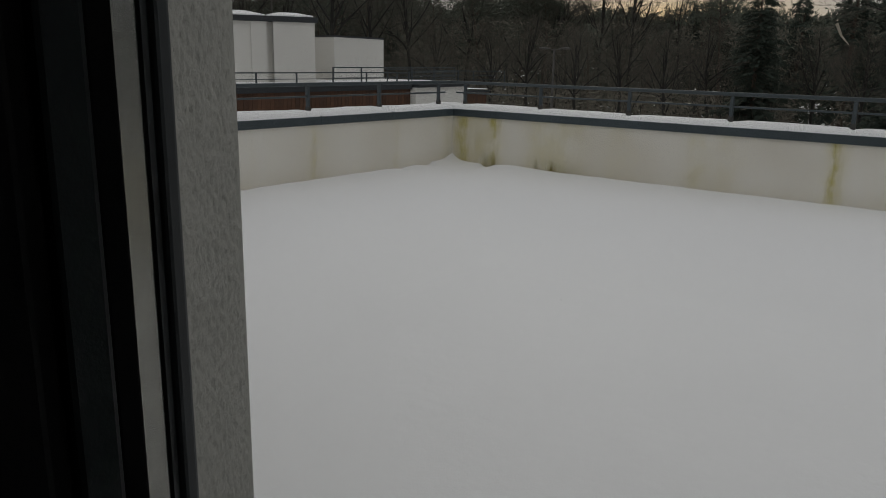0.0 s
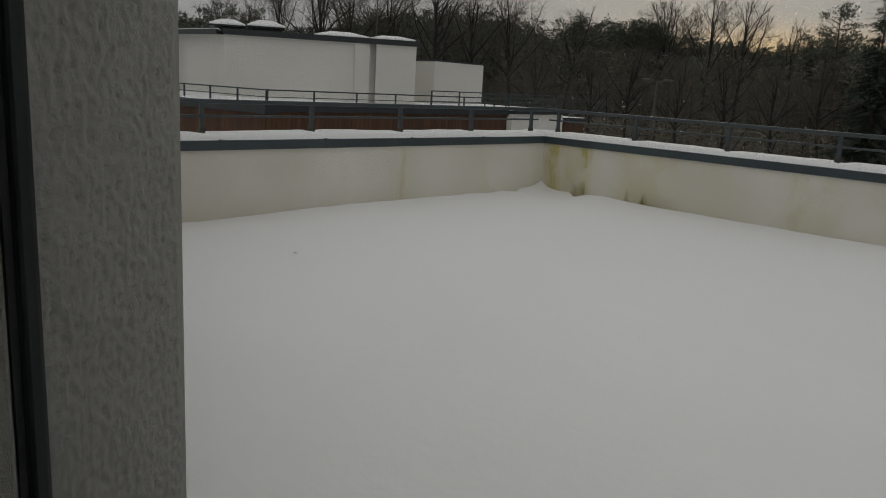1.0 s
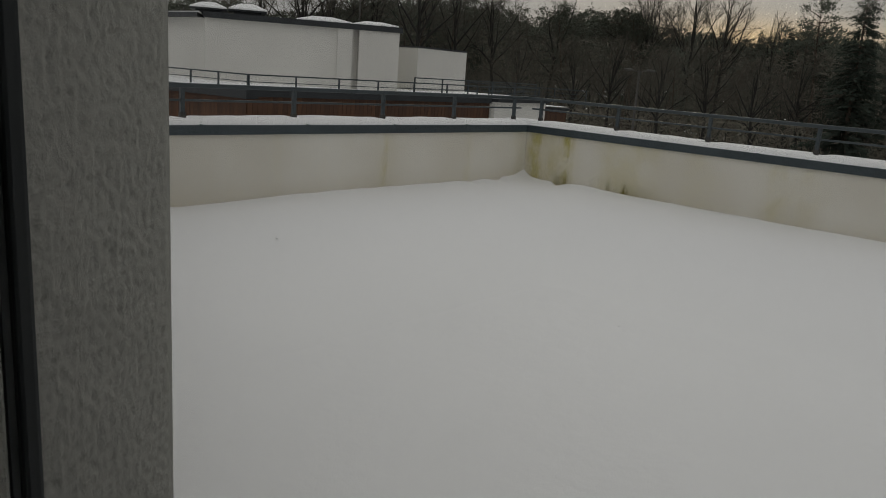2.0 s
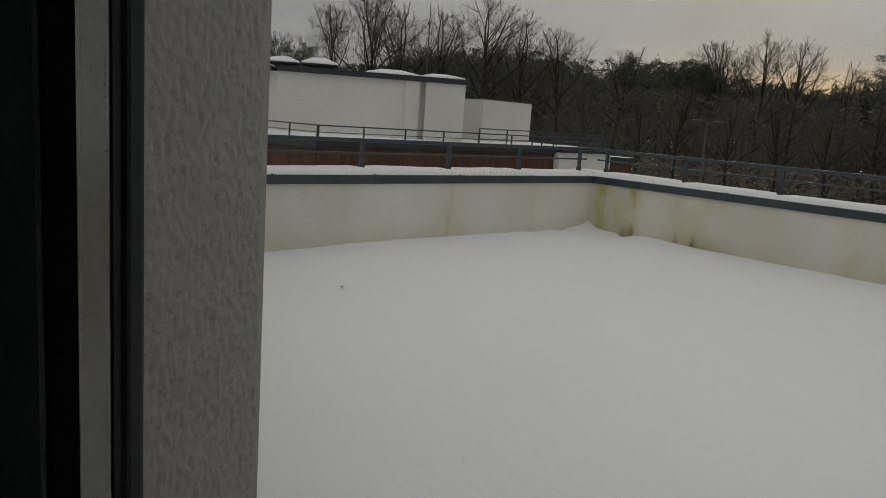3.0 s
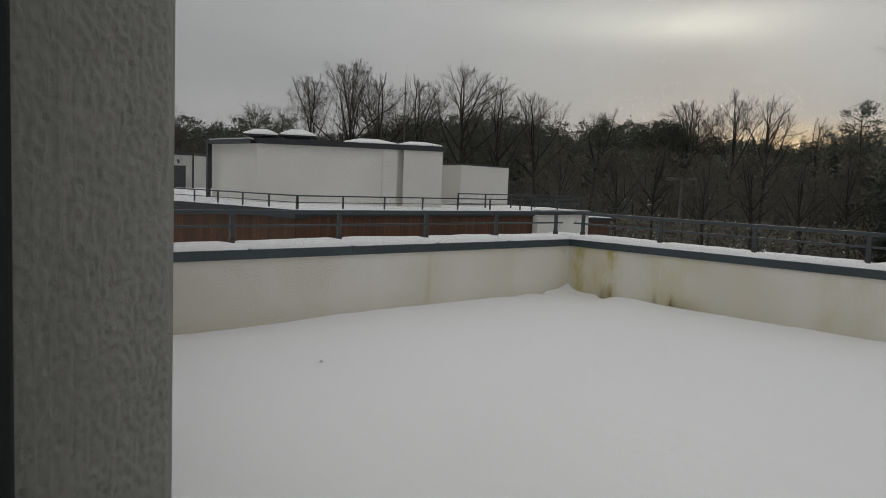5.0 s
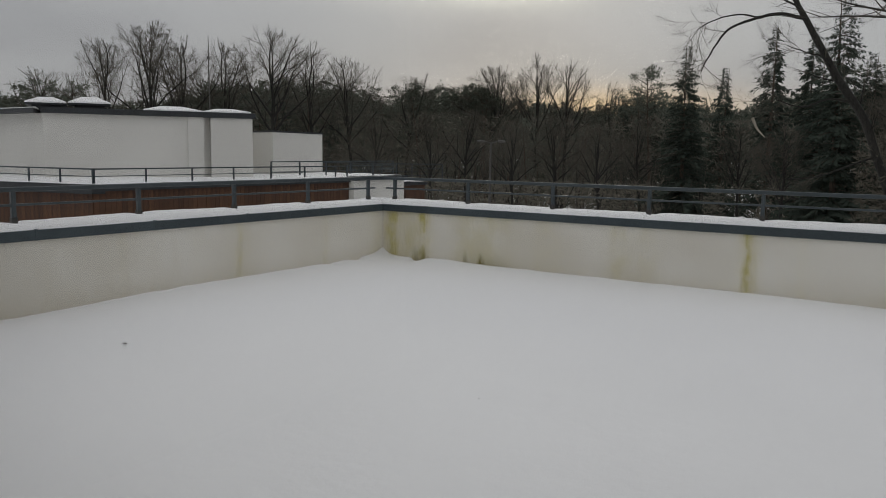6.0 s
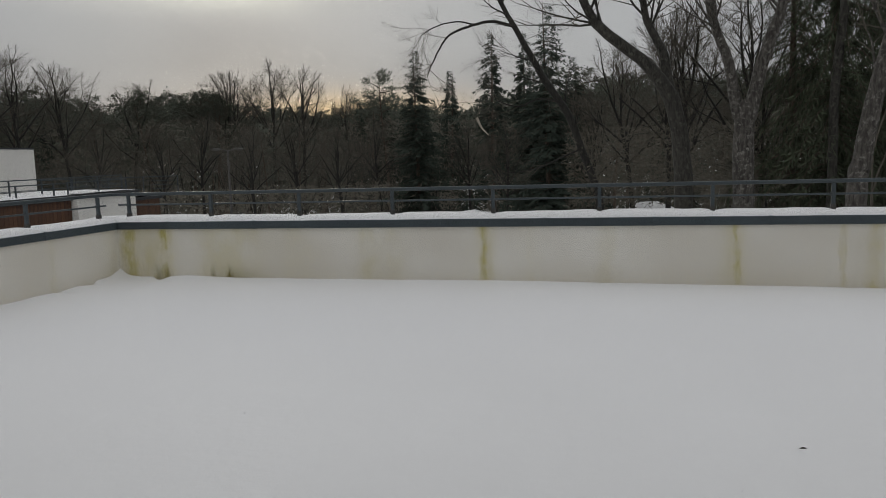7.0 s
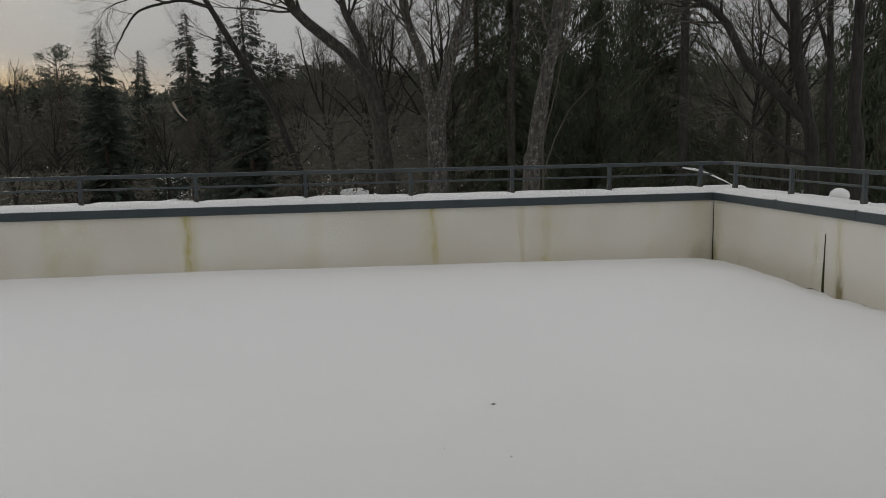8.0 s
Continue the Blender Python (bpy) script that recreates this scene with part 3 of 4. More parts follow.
for i in range(120):
    ob = new("board", board)
    ob.parent, ob.location, ob.rotation_euler = wing, (*wing_at(0.2 + i * 0.177, 0.105), 0), (0, 0, math.atan2(FRONT.y, FRONT.x))
part("fascia", prism(bmesh.new(), wing_plan(0, 58, 0, 0.4), ROOF_Z - 0.27, ROOF_Z), FASCIA, wing)
part("fascia", prism(bmesh.new(), wing_plan(0, 0.4, 0.401, 10.9), ROOF_Z - 0.2, ROOF_Z), FASCIA, wing)
part("roof", prism(bmesh.new(), wing_plan(0.401, 58, 0.402, 14.4), ROOF_Z - 0.26, ROOF_Z - 0.02), FASCIA, wing)
us, vs = lines(0.03, 57.9, 0.5), lines(0.03, 14.3, 0.35)
grid_mesh("roof_snow", us, vs, lambda u, w: (*wing_at(u, w), ROOF_Z + 0.05 + 0.02 * wob(u, w, 0, 0.6) - 0.06 * math.exp(-(u / 0.1) ** 2) - 0.06 * math.exp(-(w / 0.1) ** 2)), SNOW, wing)

block = thing("stair_block", "white rendered block at the wing's end", "building")
BX0, BX1, BY0, BY1 = -24.0, -19.30, 24.35, 27.8
box("wall", (BX0, BY0, GROUND - 0.3), (BX1, BY1, ROOF_Z - 0.14), WHITE, block)
box("roof_edge", (BX0 - 0.1, BY0 + 0.02, ROOF_Z - 0.139), (BX1 + 0.13, BY1 + 0.1, ROOF_Z - 0.01), FASCIA, block, bevel=0.01)
grid_mesh("snow_cap", lines(BX0, BX1 + 0.05, 0.3), lines(BY0 + 0.1, BY1, 0.3), lambda x, y: (x, y, ROOF_Z + 0.03 + 0.03 * wob(x, y, 5, 1.0)), SNOW, block)
annex = thing("low_annex", "low red-brown timber annex with snow on top", "building")
box("wall", (-26, 27.95, GROUND - 0.3), (-19.6, 29.9, 0.02), TIMBER, annex)
box("roof_edge", (-26.1, 27.92, 0.021), (-19.5, 30.0, 0.14), FASCIA, annex, bevel=0.01)
grid_mesh("snow_cap", lines(-26, -19.55, 0.3), lines(27.95, 29.95, 0.3), lambda x, y: (x, y, 0.19 + 0.03 * wob(x, y, 5, 1.0)), SNOW, annex)


def roof_railing(label, p, q, step, base, tall, rails=2, parent_name="roof_railing"):
    """A railing between two places, with its posts about step metres apart."""
    p, q = Vector(p), Vector(q)
    d = q - p
    k = max(1, round(d.length / step))
    r = thing(parent_name, label, "railing", "roof railings")
    turn = math.atan2(d.y, d.x)
    for i in range(k + 1):
        c = p + d * i / k
        bm = add_box(bmesh.new(), (-0.022, -0.022, base - 0.06), (0.022, 0.022, base + tall - 0.041), 0.0)
        bmesh.ops.rotate(bm, verts=bm.verts, matrix=Matrix.Rotation(turn, 3, "Z"))
        bmesh.ops.translate(bm, verts=bm.verts, vec=(c.x, c.y, 0))
        part("post", bm, RAIL, r)
    for j in range(rails):
        z = base + tall * (1 - j / max(2, rails)) - 0.04
        w = 0.02 if j == 0 else 0.011
        bm = add_box(bmesh.new(), (-0.02, -w, z), (d.length + 0.02, w, z + 2 * w), 0.0)
        bmesh.ops.rotate(bm, verts=bm.verts, matrix=Matrix.Rotation(turn, 3, "Z"))
        bmesh.ops.translate(bm, verts=bm.verts, vec=(p.x, p.y, 0))
        part("top_rail" if j == 0 else "middle_rail", bm, RAIL, r)
    return r


RB = ROOF_Z + 0.05
roof_railing("dark thin railing along the snowy roof edge", (*wing_at(24, 0.3), 0), (*wing_at(0.32, 0.3), 0), 1.25, RB, 0.40)
roof_railing("dark thin railing along the snowy roof edge", (*wing_at(0.3, 0.32), 0), (*wing_at(0.3, 10.4), 0), 1.6, RB, 0.40)
roof_railing("dark thin railing on the white block's roof", (-19.7, 24.4, 0), (-19.7, 27.8, 0), 1.6, RB, 0.42, 3)
roof_railing("dark thin railing across the far roof end", (-27.5, 29.6, 0), (-20.6, 33.0, 0), 1.6, 0.16, 0.75, 4)
roof_railing("dark thin railing beside the white box", (-20.9, 21.4, 0), (-20.9, 29.2, 0), 1.7, RB, 0.56, 3)

penthouse = thing("penthouse", "white rendered penthouse with a black flat-roof edge", "building")
PB, PT = ROOF_Z - 0.15, 2.62
L, R_ = Vector((-24.64, 14.84)), Vector((-20.93, 20.5))
along = (R_ - L).normalized()
back = Vector((-along.y, along.x))
full = (R_ - L).length


def on_face(u, d=0.0):
    p = L + along * u + back * d
    return (p.x, p.y)


def face_at(b):
    """Metres along the long face at which the direction b meets it."""
    h, q = heading(b), L - Vector((-0.05, 0.24))
    return (q.x * h.y - q.y * h.x) / (h.x * along.y - h.y * along.x)


s1, g0, g1 = face_at(50.26), face_at(49.2), face_at(48.72)
part("wall", prism(bmesh.new(), [on_face(0, 0.02), on_face(s1, 0.02), on_face(s1, 5.2), on_face(0, 5.2)], PB, PT), WHITE, penthouse)
part("wall", prism(bmesh.new(), [on_face(s1 + 0.002, -0.06), on_face(g0, -0.06), on_face(g0, 5.2), on_face(s1 + 0.002, 5.2)], PB, PT), WHITE, penthouse)
part("recess", prism(bmesh.new(), [on_face(g0 + 0.002, 0.28), on_face(g1 - 0.002, 0.28), on_face(g1 - 0.002, 5.1), on_face(g0 + 0.002, 5.1)], PB, PT), WHITE, penthouse)
part("wall", prism(bmesh.new(), [on_face(g1, -0.06), on_face(full, -0.06), on_face(full, 5.2), on_face(g1, 5.2)], PB, PT), WHITE, penthouse)
w0, p0 = seen(62.38, 32.6), seen(62.62, 32.2)
part("side_wall", prism(bmesh.new(), [(w0.x, w0.y), (-24.9, 15.25), on_face(0.02, 1.0), on_face(0.02, 5.1), (-31, 19.5)], PB, PT + 0.02), WHITE, penthouse)
part("roof_edge", prism(bmesh.new(), [on_face(-0.05, -0.14), on_face(full + 0.1, -0.14), on_face(full + 0.1, 5.3), on_face(-0.05, 5.3)], PT + 0.002, PT + 0.19), FASCIA, penthouse)
part("roof_edge", prism(bmesh.new(), [(p0.x - 0.1, p0.y - 0.1), (-24.95, 14.72), on_face(-0.06, 5.3), (-31.2, 19.6)], PT + 0.021, PT + 0.17), FASCIA, penthouse)
part("canopy_snow", prism(bmesh.new(), [(p0.x, p0.y), (-25.05, 14.85), on_face(-0.1, 5.0), (-31.0, 19.4)], PT + 0.172, PT + 0.21), SNOW, penthouse)
part("corner_post", prism(bmesh.new(), [(p0.x - 0.07, p0.y - 0.07), (p0.x + 0.07, p0.y - 0.08), (p0.x + 0.08, p0.y + 0.06), (p0.x - 0.06, p0.y + 0.07)], PB, PT + 0.02), FASCIA, penthouse)
part("downpipe", prism(bmesh.new(), [on_face(g0 + 0.03, 0.19), on_face(g0 + 0.11, 0.19), on_face(g0 + 0.11, 0.279), on_face(g0 + 0.03, 0.279)], PB, PT), WHITE, penthouse)


def hip(name, label, u0, u1, d0, d1, z, tall, legs=0.0):
    """A low hipped rooflight under snow; legs: clear height below its roof."""
    t = thing(name, label, "rooflight", "penthouse rooflights")
    if legs:
        part("curb", prism(bmesh.new(), [on_face(u0 + 0.2, d0 + 0.2), on_face(u1 - 0.2, d0 + 0.2), on_face(u1 - 0.2, d1 - 0.2), on_face(u0 + 0.2, d1 - 0.2)], z - 0.02, z + legs), FASCIA, t)
        part("edge", prism(bmesh.new(), [on_face(u0, d0), on_face(u1, d0), on_face(u1, d1), on_face(u0, d1)], z + legs + 0.001, z + legs + 0.06), FASCIA, t)
        z += legs + 0.062
    bm = bmesh.new()
    m = (u1 - u0) * 0.32
    lo = [bm.verts.new((*on_face(u, d), z)) for u, d in ((u0, d0), (u1, d0), (u1, d1), (u0, d1))]
    md = [bm.verts.new((*on_face(u, d), z + 0.05)) for u, d in ((u0 + 0.02, d0 + 0.02), (u1 - 0.02, d0 + 0.02), (u1 - 0.02, d1 - 0.02), (u0 + 0.02, d1 - 0.02))]
    dm = (d0 + d1) / 2
    hi = [bm.verts.new((*on_face(u, d), z + tall)) for u, d in ((u0 + m, dm - 0.2), (u1 - m, dm - 0.2), (u1 - m, dm + 0.2), (u0 + m, dm + 0.2))]
    for a, b in ((lo, md), (md, hi)):
        for i in range(4):
            bm.faces.new((a[i], a[(i + 1) % 4], b[(i + 1) % 4], b[i]))
    bm.faces.new(hi)
    bm.faces.new(lo[::-1])
    bmesh.ops.recalc_face_normals(bm, faces=bm.faces)
    part("snow_hood", bm, SNOW, t)


ZR = PT + 0.192
hip("rooflight", "low hipped rooflight under smooth snow", face_at(53.1), face_at(49.2), 0.1, 2.0, ZR, 0.20)
hip("rooflight", "low hipped rooflight under smooth snow", face_at(49.1), face_at(45.9), 0.0, 1.9, ZR, 0.17)
hip("rooflight", "raised dark rooflight with a snow hood", face_at(60.3) - 0.1, face_at(57.9), 1.5, 3.0, ZR, 0.22, 0.15)
hip("rooflight", "raised dark rooflight with a snow hood", face_at(57.8), face_at(55.1), 1.0, 2.5, ZR, 0.24, 0.15)
m0 = seen(48.75, 31.2)
mast = thing("mast", "thin pale lightning mast on the penthouse roof", "mast")
s = Soup()
s.tube([Vector((m0.x, m0.y, ZR - 0.02)), Vector((m0.x, m0.y, 4.6)), Vector((m0.x, m0.y, 5.75))], [0.03, 0.022, 0.012], 6)
s.out("pole", POLE, mast)
box("bracket", (m0.x - 0.05, m0.y - 0.05, 4.9), (m0.x + 0.05, m0.y + 0.05, 5.0), POLE, mast)
box("base", (m0.x - 0.12, m0.y - 0.12, ZR - 0.03), (m0.x + 0.12, m0.y + 0.12, ZR + 0.05), FASCIA, mast)

annex2 = thing("white_box", "plain white rendered box on the neighbouring roof", "building")
c0, c1, c2 = seen(45.9, 33.6), seen(44.45, 32.0), seen(40.92, 35.3)
c3 = c0 + (c2 - c1)
part("wall", prism(bmesh.new(), [(c0.x, c0.y), (c1.x, c1.y), (c2.x, c2.y), (c3.x, c3.y)], PB, 2.22), WHITE, annex2)
mid = (c0 + c2) / 2
part("roof_edge", prism(bmesh.new(), [tuple((mid + (c - mid) * 1.012).xy) for c in (c0, c1, c2, c3)], 2.222, 2.29), FASCIA, annex2)

hut = thing("roof_hut", "white rendered hut with a dark door", "building")
h0, h1 = seen(66.6, 47.5), seen(63.6, 47.5)
hd = Vector((-0.75, 0.66, 0))
part("wall", prism(bmesh.new(), [(h0.x, h0.y), (h1.x, h1.y), (h1.x + hd.x * 4, h1.y + hd.y * 4), (h0.x + hd.x * 4, h0.y + hd.y * 4)], PB, 2.42), HOUSE, hut)
part("roof_edge", prism(bmesh.new(), [(h0.x + 0.1, h0.y - 0.05), (h1.x + 0.1, h1.y - 0.05), (h1.x + hd.x * 4, h1.y + hd.y * 4), (h0.x + hd.x * 4, h0.y + hd.y * 4)], 2.422, 2.56), FASCIA, hut)
fa = (h1 - h0).normalized()
fn = Vector((fa.y, -fa.x, 0))


def hut_rect(b0, b1, d):
    p, q = [h0 + fa * ((seen(b, 47.5) - h0).dot(fa)) for b in (b0, b1)]
    return [tuple((v + fn * k).xy) for v, k in ((p, 0.001), (q, 0.001), (q, d), (p, d))]


hut_door = part("door", prism(bmesh.new(), hut_rect(65.1, 64.15, 0.06), ROOF_Z - 0.02, 1.80), DOOR, hut)
part("door_frame", prism(bmesh.new(), hut_rect(65.15, 65.11, 0.09), ROOF_Z - 0.02, 1.86), FASCIA, hut_door)
part("lamp", prism(bmesh.new(), hut_rect(64.72, 64.56, 0.16), 1.95, 2.15), POLE, hut)
part("downpipe", prism(bmesh.new(), hut_rect(63.72, 63.6, 0.14), ROOF_Z - 0.02, 2.42), FASCIA, hut)

# ---- street lamp below ----
lp = seen(28.57, 52)
lamp = thing("street_lamp", "grey double-headed street lamp before the woods", "street lamp")
s = Soup()
s.tube([Vector((lp.x, lp.y, GROUND - 0.3)), Vector((lp.x, lp.y, -2)), Vector((lp.x, lp.y, 2.2))], [0.11, 0.09, 0.07], 8)
s.out("pole", POLE, lamp)
for sgn in (-1, 1):
    d = Vector((math.cos(radians(28)), math.sin(radians(28)), 0)) * sgn
    s = Soup()
    p = Vector((lp.x, lp.y, 2.1))
    s.tube([p, p + d * 0.35 + Vector((0, 0, 0.12)), p + d * 0.5 + Vector((0, 0, 0.14))], [0.035, 0.035, 0.035], 6)
    arm = s.out("arm", POLE, lamp)
    s = Soup()
    q = p + d * 0.4 + Vector((0, 0, 0.14))
    s.tube([q, q + d * 0.1, q + d * 0.5, q + d * 0.62], [0.03, 0.085, 0.075, 0.02], 8)
    s.out("lamp_head", POLE, arm)


# ---- trees ----
rng = random.Random(11)


def jitter(k):
    return Vector((rng.uniform(-k, k), rng.uniform(-k, k), rng.uniform(-k, k)))


def limb(soup, p, d, length, r0, r1, sides, segs, wander, lift):
    """A crooked tapering branch; gives back its places and radii."""
    pts, rad = [p.copy()], [r0]
    d = d.normalized()
    for i in range(segs):
        d = (d + jitter(wander) + Vector((0, 0, lift))).normalized()
        p = p + d * length / segs
        pts.append(p.copy())
        rad.append(r0 + (r1 - r0) * (i + 1) / segs)
    soup.tube(pts, rad, sides)
    return pts, rad


def side_way(d, spread):
    a = d.orthogonal().normalized()
    a.rotate(Matrix.Rotation(rng.uniform(0, 2 * math.pi), 3, d))
    return (d * math.cos(spread) + a * math.sin(spread)).normalized()


def branch(wood, fine, p, d, length, r, level, many, r_min, keep=None, lift=0.05):
    """A crooked branch that divides again and again, down to twigs; keep(point) tells whether it still lies in the crown."""
    if keep and not keep(p + d * length):
        length *= 0.55
    if level == 0:
        w = d.orthogonal().normalized() * r_min * 1.5
        fine.shard(p, d * length, w)
        fine.shard(p + d * length * 0.35, (side_way(d, 0.6) + Vector((0, 0, 0.1))).normalized() * length * 0.6, w)
        return
    tip = max(r_min * 0.7, r * 0.4)
    pts, rad = limb(wood if r > 0.04 else fine, p, d, length, r, tip, 5 if r > 0.05 else 3, 5 if level > 2 else 4 if level == 2 else 2, 0.16, lift)
    k = len(pts) - 1
    for i in range(many):
        f = 0.22 + 0.78 * (i + rng.random()) / many
        q = min(k - 1, int(f * k))
        at_p = pts[q].lerp(pts[q + 1], f * k - q)
        w = side_way((pts[q + 1] - pts[q]).normalized(), rng.uniform(0.5, 1.0))
        branch(wood, fine, at_p, w, length * rng.uniform(0.45, 0.68) * (1.15 - 0.35 * f), max(r_min, (r + (tip - r) * f) * 0.6), level - 1, many, r_min, keep, lift)
    for _ in range(2):
        branch(wood, fine, pts[-1], side_way((pts[-1] - pts[-2]).normalized(), rng.uniform(0.12, 0.4)), length * 0.5, max(r_min, tip * 0.9), level - 1, many, r_min, keep, lift)


def bare_tree(name, label, height, mat, fork=0.46, crown=0.25, seed=0, many=5, r_min=0.013, limbs=9, deep=3):
    """A leafless broad tree with a rounded, finely divided crown."""
    rng.seed(seed)
    t = thing(name, label, "tree")
    wood, fine = Soup(), Soup()
    r = height * 0.014
    mid, half = height * (1 + fork * 0.9) / 2, height * (1 - fork * 0.9) / 2

    def keep(p):
        return (p.x ** 2 + p.y ** 2) / (height * crown) ** 2 + ((p.z - mid) / half) ** 2 < 1.0

    trunk, rad = limb(wood, Vector((0, 0, -0.4)), Vector((0, 0, 1)), height * (fork + 0.2) + 0.4, r, r * 0.55, 8, 8, 0.05, 0.03)
    for k in range(limbs):
        i = len(trunk) - 1 - (k * 3) // limbs
        a = 2.4 * k + rng.uniform(-0.4, 0.4)
        lean = rng.uniform(0.1, 0.35) if k < 3 else rng.uniform(0.45, 0.95)
        w = Vector((math.sin(lean) * math.cos(a), math.sin(lean) * math.sin(a), math.cos(lean)))
        branch(wood, fine, trunk[i], w, height * (1 - fork) * rng.uniform(0.44, 0.58), r * rng.uniform(0.36, 0.52), deep, many, r_min, keep, 0.035)
    wood.out("trunk", mat, t, smooth=True)
    fine.out("crown", TWIG, t, "fine bare twigs")
    return t


def spruce_tree(name, label, height, width, seed=0, fine=1.0, low=0.08, droop=0.25, mat=BARK_RED, small=1.0, needles=NEEDLE):
    rng.seed(seed)
    t = thing(name, label, "tree")
    wood, leaf = Soup(), Soup()
    lean = 0.37 if small >= 1 else 0.5 if small > 0.7 else 0.24
    limb(wood, Vector((0, 0, -0.4)), Vector((0, 0, 1)), height + 0.4, height * 0.014, 0.012, 7, 8, 0.012, 0.05)
    z = height * low
    while z < height * 0.99:
        f = 1 - z / height
        reach = width * (0.07 + 0.89 * f ** 0.78) * rng.uniform(0.55, 1.15)
        for _ in range(5 if f > 0.1 else 4):
            a = rng.uniform(0, 2 * math.pi)
            d = Vector((math.cos(a), math.sin(a), rng.uniform(-0.1, 0.18)))
            ln = reach * rng.uniform(0.6, 1.1)
            p0 = Vector((0, 0, z + rng.uniform(-0.1, 0.1)))
            k = max(3, int(ln * 3.4 * fine))
            pts = []
            for i in range(k + 1):
                u = i / k
                pts.append(p0 + d * ln * u + Vector((0, 0, -droop * ln * u * u + 0.1 * ln * max(0, u - 0.7))))
            if ln > 0.8:
                wood.tube([pts[0], pts[k // 2], pts[k]], [0.012 + ln * 0.008, 0.012 + ln * 0.004, 0.005], 3)
            for i in range(1, k + 1):
                for sgn in (-1, 1):
                    side = Vector((-d.y, d.x, 0)) * sgn
                    size = small * (0.55 + 0.45 * min(1.0, f * 5)) * (0.22 + 0.20 * ln * (1 - abs(i / k - 0.45))) * rng.uniform(0.7, 1.3) / fine ** 0.4
                    way = (side * rng.uniform(0.4, 1.0) + d * rng.uniform(0.2, 0.8) + Vector((0, 0, rng.uniform(-0.9, 0.0) * (0.5 + droop)))).normalized()
                    leaf.shard(pts[i] + jitter(0.05), way * size, way.orthogonal().normalized() * size * lean)
                    if droop > 0.5:
                        hang = (Vector((0, 0, -1)) + jitter(0.45)).normalized() * rng.uniform(0.18, 0.6)
                        leaf.shard(pts[i] + jitter(0.2), hang, hang.orthogonal().normalized() * 0.085)
                    leaf.shard(pts[i] + jitter(0.05), (way + Vector((0, 0, -0.6))).normalized() * size * 0.9, side.cross(way) * size * lean)
        z += (0.12 + 0.14 * f) * (height / 16) / fine ** 0.35
    wood.out("trunk", mat, t, smooth=True)
    leaf.out("crown", needles, t, "dark green drooping needles")
    return t


def tuft(leaf, c, size, many):
    """A flattened clump of needle sprays, close in the middle and ragged outside."""
    for _ in range(many):
        w = jitter(1.0).normalized()
        w.z = abs(w.z) * 0.7 + 0.05
        p = c + Vector((rng.gauss(0, 0.40), rng.gauss(0, 0.40), rng.gauss(0, 0.2))) * size
        k = size * rng.uniform(0.2, 0.36)
        leaf.shard(p, w * k, w.orthogonal().normalized() * k * 0.7)


def pine_tree(name, label, height, seed=0, bare=0.5):
    rng.seed(seed)
    t = thing(name, label, "tree")
    wood, leaf = Soup(), Soup()
    trunk, rad = limb(wood, Vector((0, 0, -0.4)), Vector((0, 0, 1)), height * 0.93 + 0.4, height * 0.013, 0.03, 7, 10, 0.04, 0.05)
    for i in range(17):
        f = bare + (1 - bare) * (i / 17) ** 0.85
        k = min(len(trunk) - 2, int(f * (len(trunk) - 1)))
        p = trunk[k].lerp(trunk[k + 1], f * (len(trunk) - 1) - k)
        a = 2.4 * i + rng.uniform(-0.5, 0.5)
        ln = height * 0.165 * (1.12 - abs(f - 0.78) * 1.5) * rng.uniform(0.6, 1.15)
        q, rr = limb(wood, p, Vector((math.cos(a), math.sin(a), rng.uniform(0.05, 0.45))), ln, 0.06, 0.02, 3, 3, 0.16, 0.05)
        tuft(leaf, q[3], height * 0.060 * rng.uniform(0.8, 1.25), 66)
        tuft(leaf, q[2] + jitter(0.3), height * 0.052 * rng.uniform(0.7, 1.2), 44)
        tuft(leaf, q[1] + jitter(0.5), height * 0.040 * rng.uniform(0.7, 1.2), 16)
    for k in range(4):
        tuft(leaf, trunk[-1] + jitter(height * 0.035), height * 0.05, 40)
    wood.out("trunk", BARK_RED, t, smooth=True)
    leaf.out("crown", PINE, t, "dark clumped needles")
    return t


def plant(tree, b, r, e, base=1.58):
    """A copy of tree, r metres away in direction b, scaled so that its top stands e degrees above the eye."""
    h = base + r * math.tan(radians(e)) - GROUND
    k = h / tree["height"]
    p = at(b, r, GROUND)
    o = copy_thing(tree, pose(p.x, p.y, p.z, 0, 0, rng.uniform(0, 360)))
    w = k * rng.uniform(0.9, 1.1)
    o.scale = (w, w, k)
    return o


def models(make, count, height, **kw):
    out = []
    for i in range(count):
        t = make(seed=40 + i, height=height, **kw)
        tall = sorted(v.co.z for c in t.children for v in c.data.vertices)
        # a few stray twigs stand above a broad crown
        t["height"] = tall[int(len(tall) * 0.995)] if make is bare_tree else tall[-1]
        tagged(t, group="woodland trees")
        out.append(t)
    return out


PINES = models(pine_tree, 4, 16.0, name="pine_tree", label="tall dark pine with clumped evergreen crown")
SPRUCES = models(spruce_tree, 3, 17.0, name="spruce_tree", label="pointed dark green spruce in the woods", width=3.6, fine=0.6, small=1.1)
NEAR = models(spruce_tree, 2, 17.0, name="spruce_tree", label="dense dark green spruce with a pointed top", width=3.4, fine=1.7, small=1.05)
SLIM = models(spruce_tree, 2, 17.0, name="spruce_tree", label="slim pointed spruce with open branches", width=3.0, low=0.2, fine=0.55, droop=0.35)
BARE = models(bare_tree, 4, 17.0, name="bare_tree", label="leafless broad tree with fine twigs", mat=BARK_DARK)
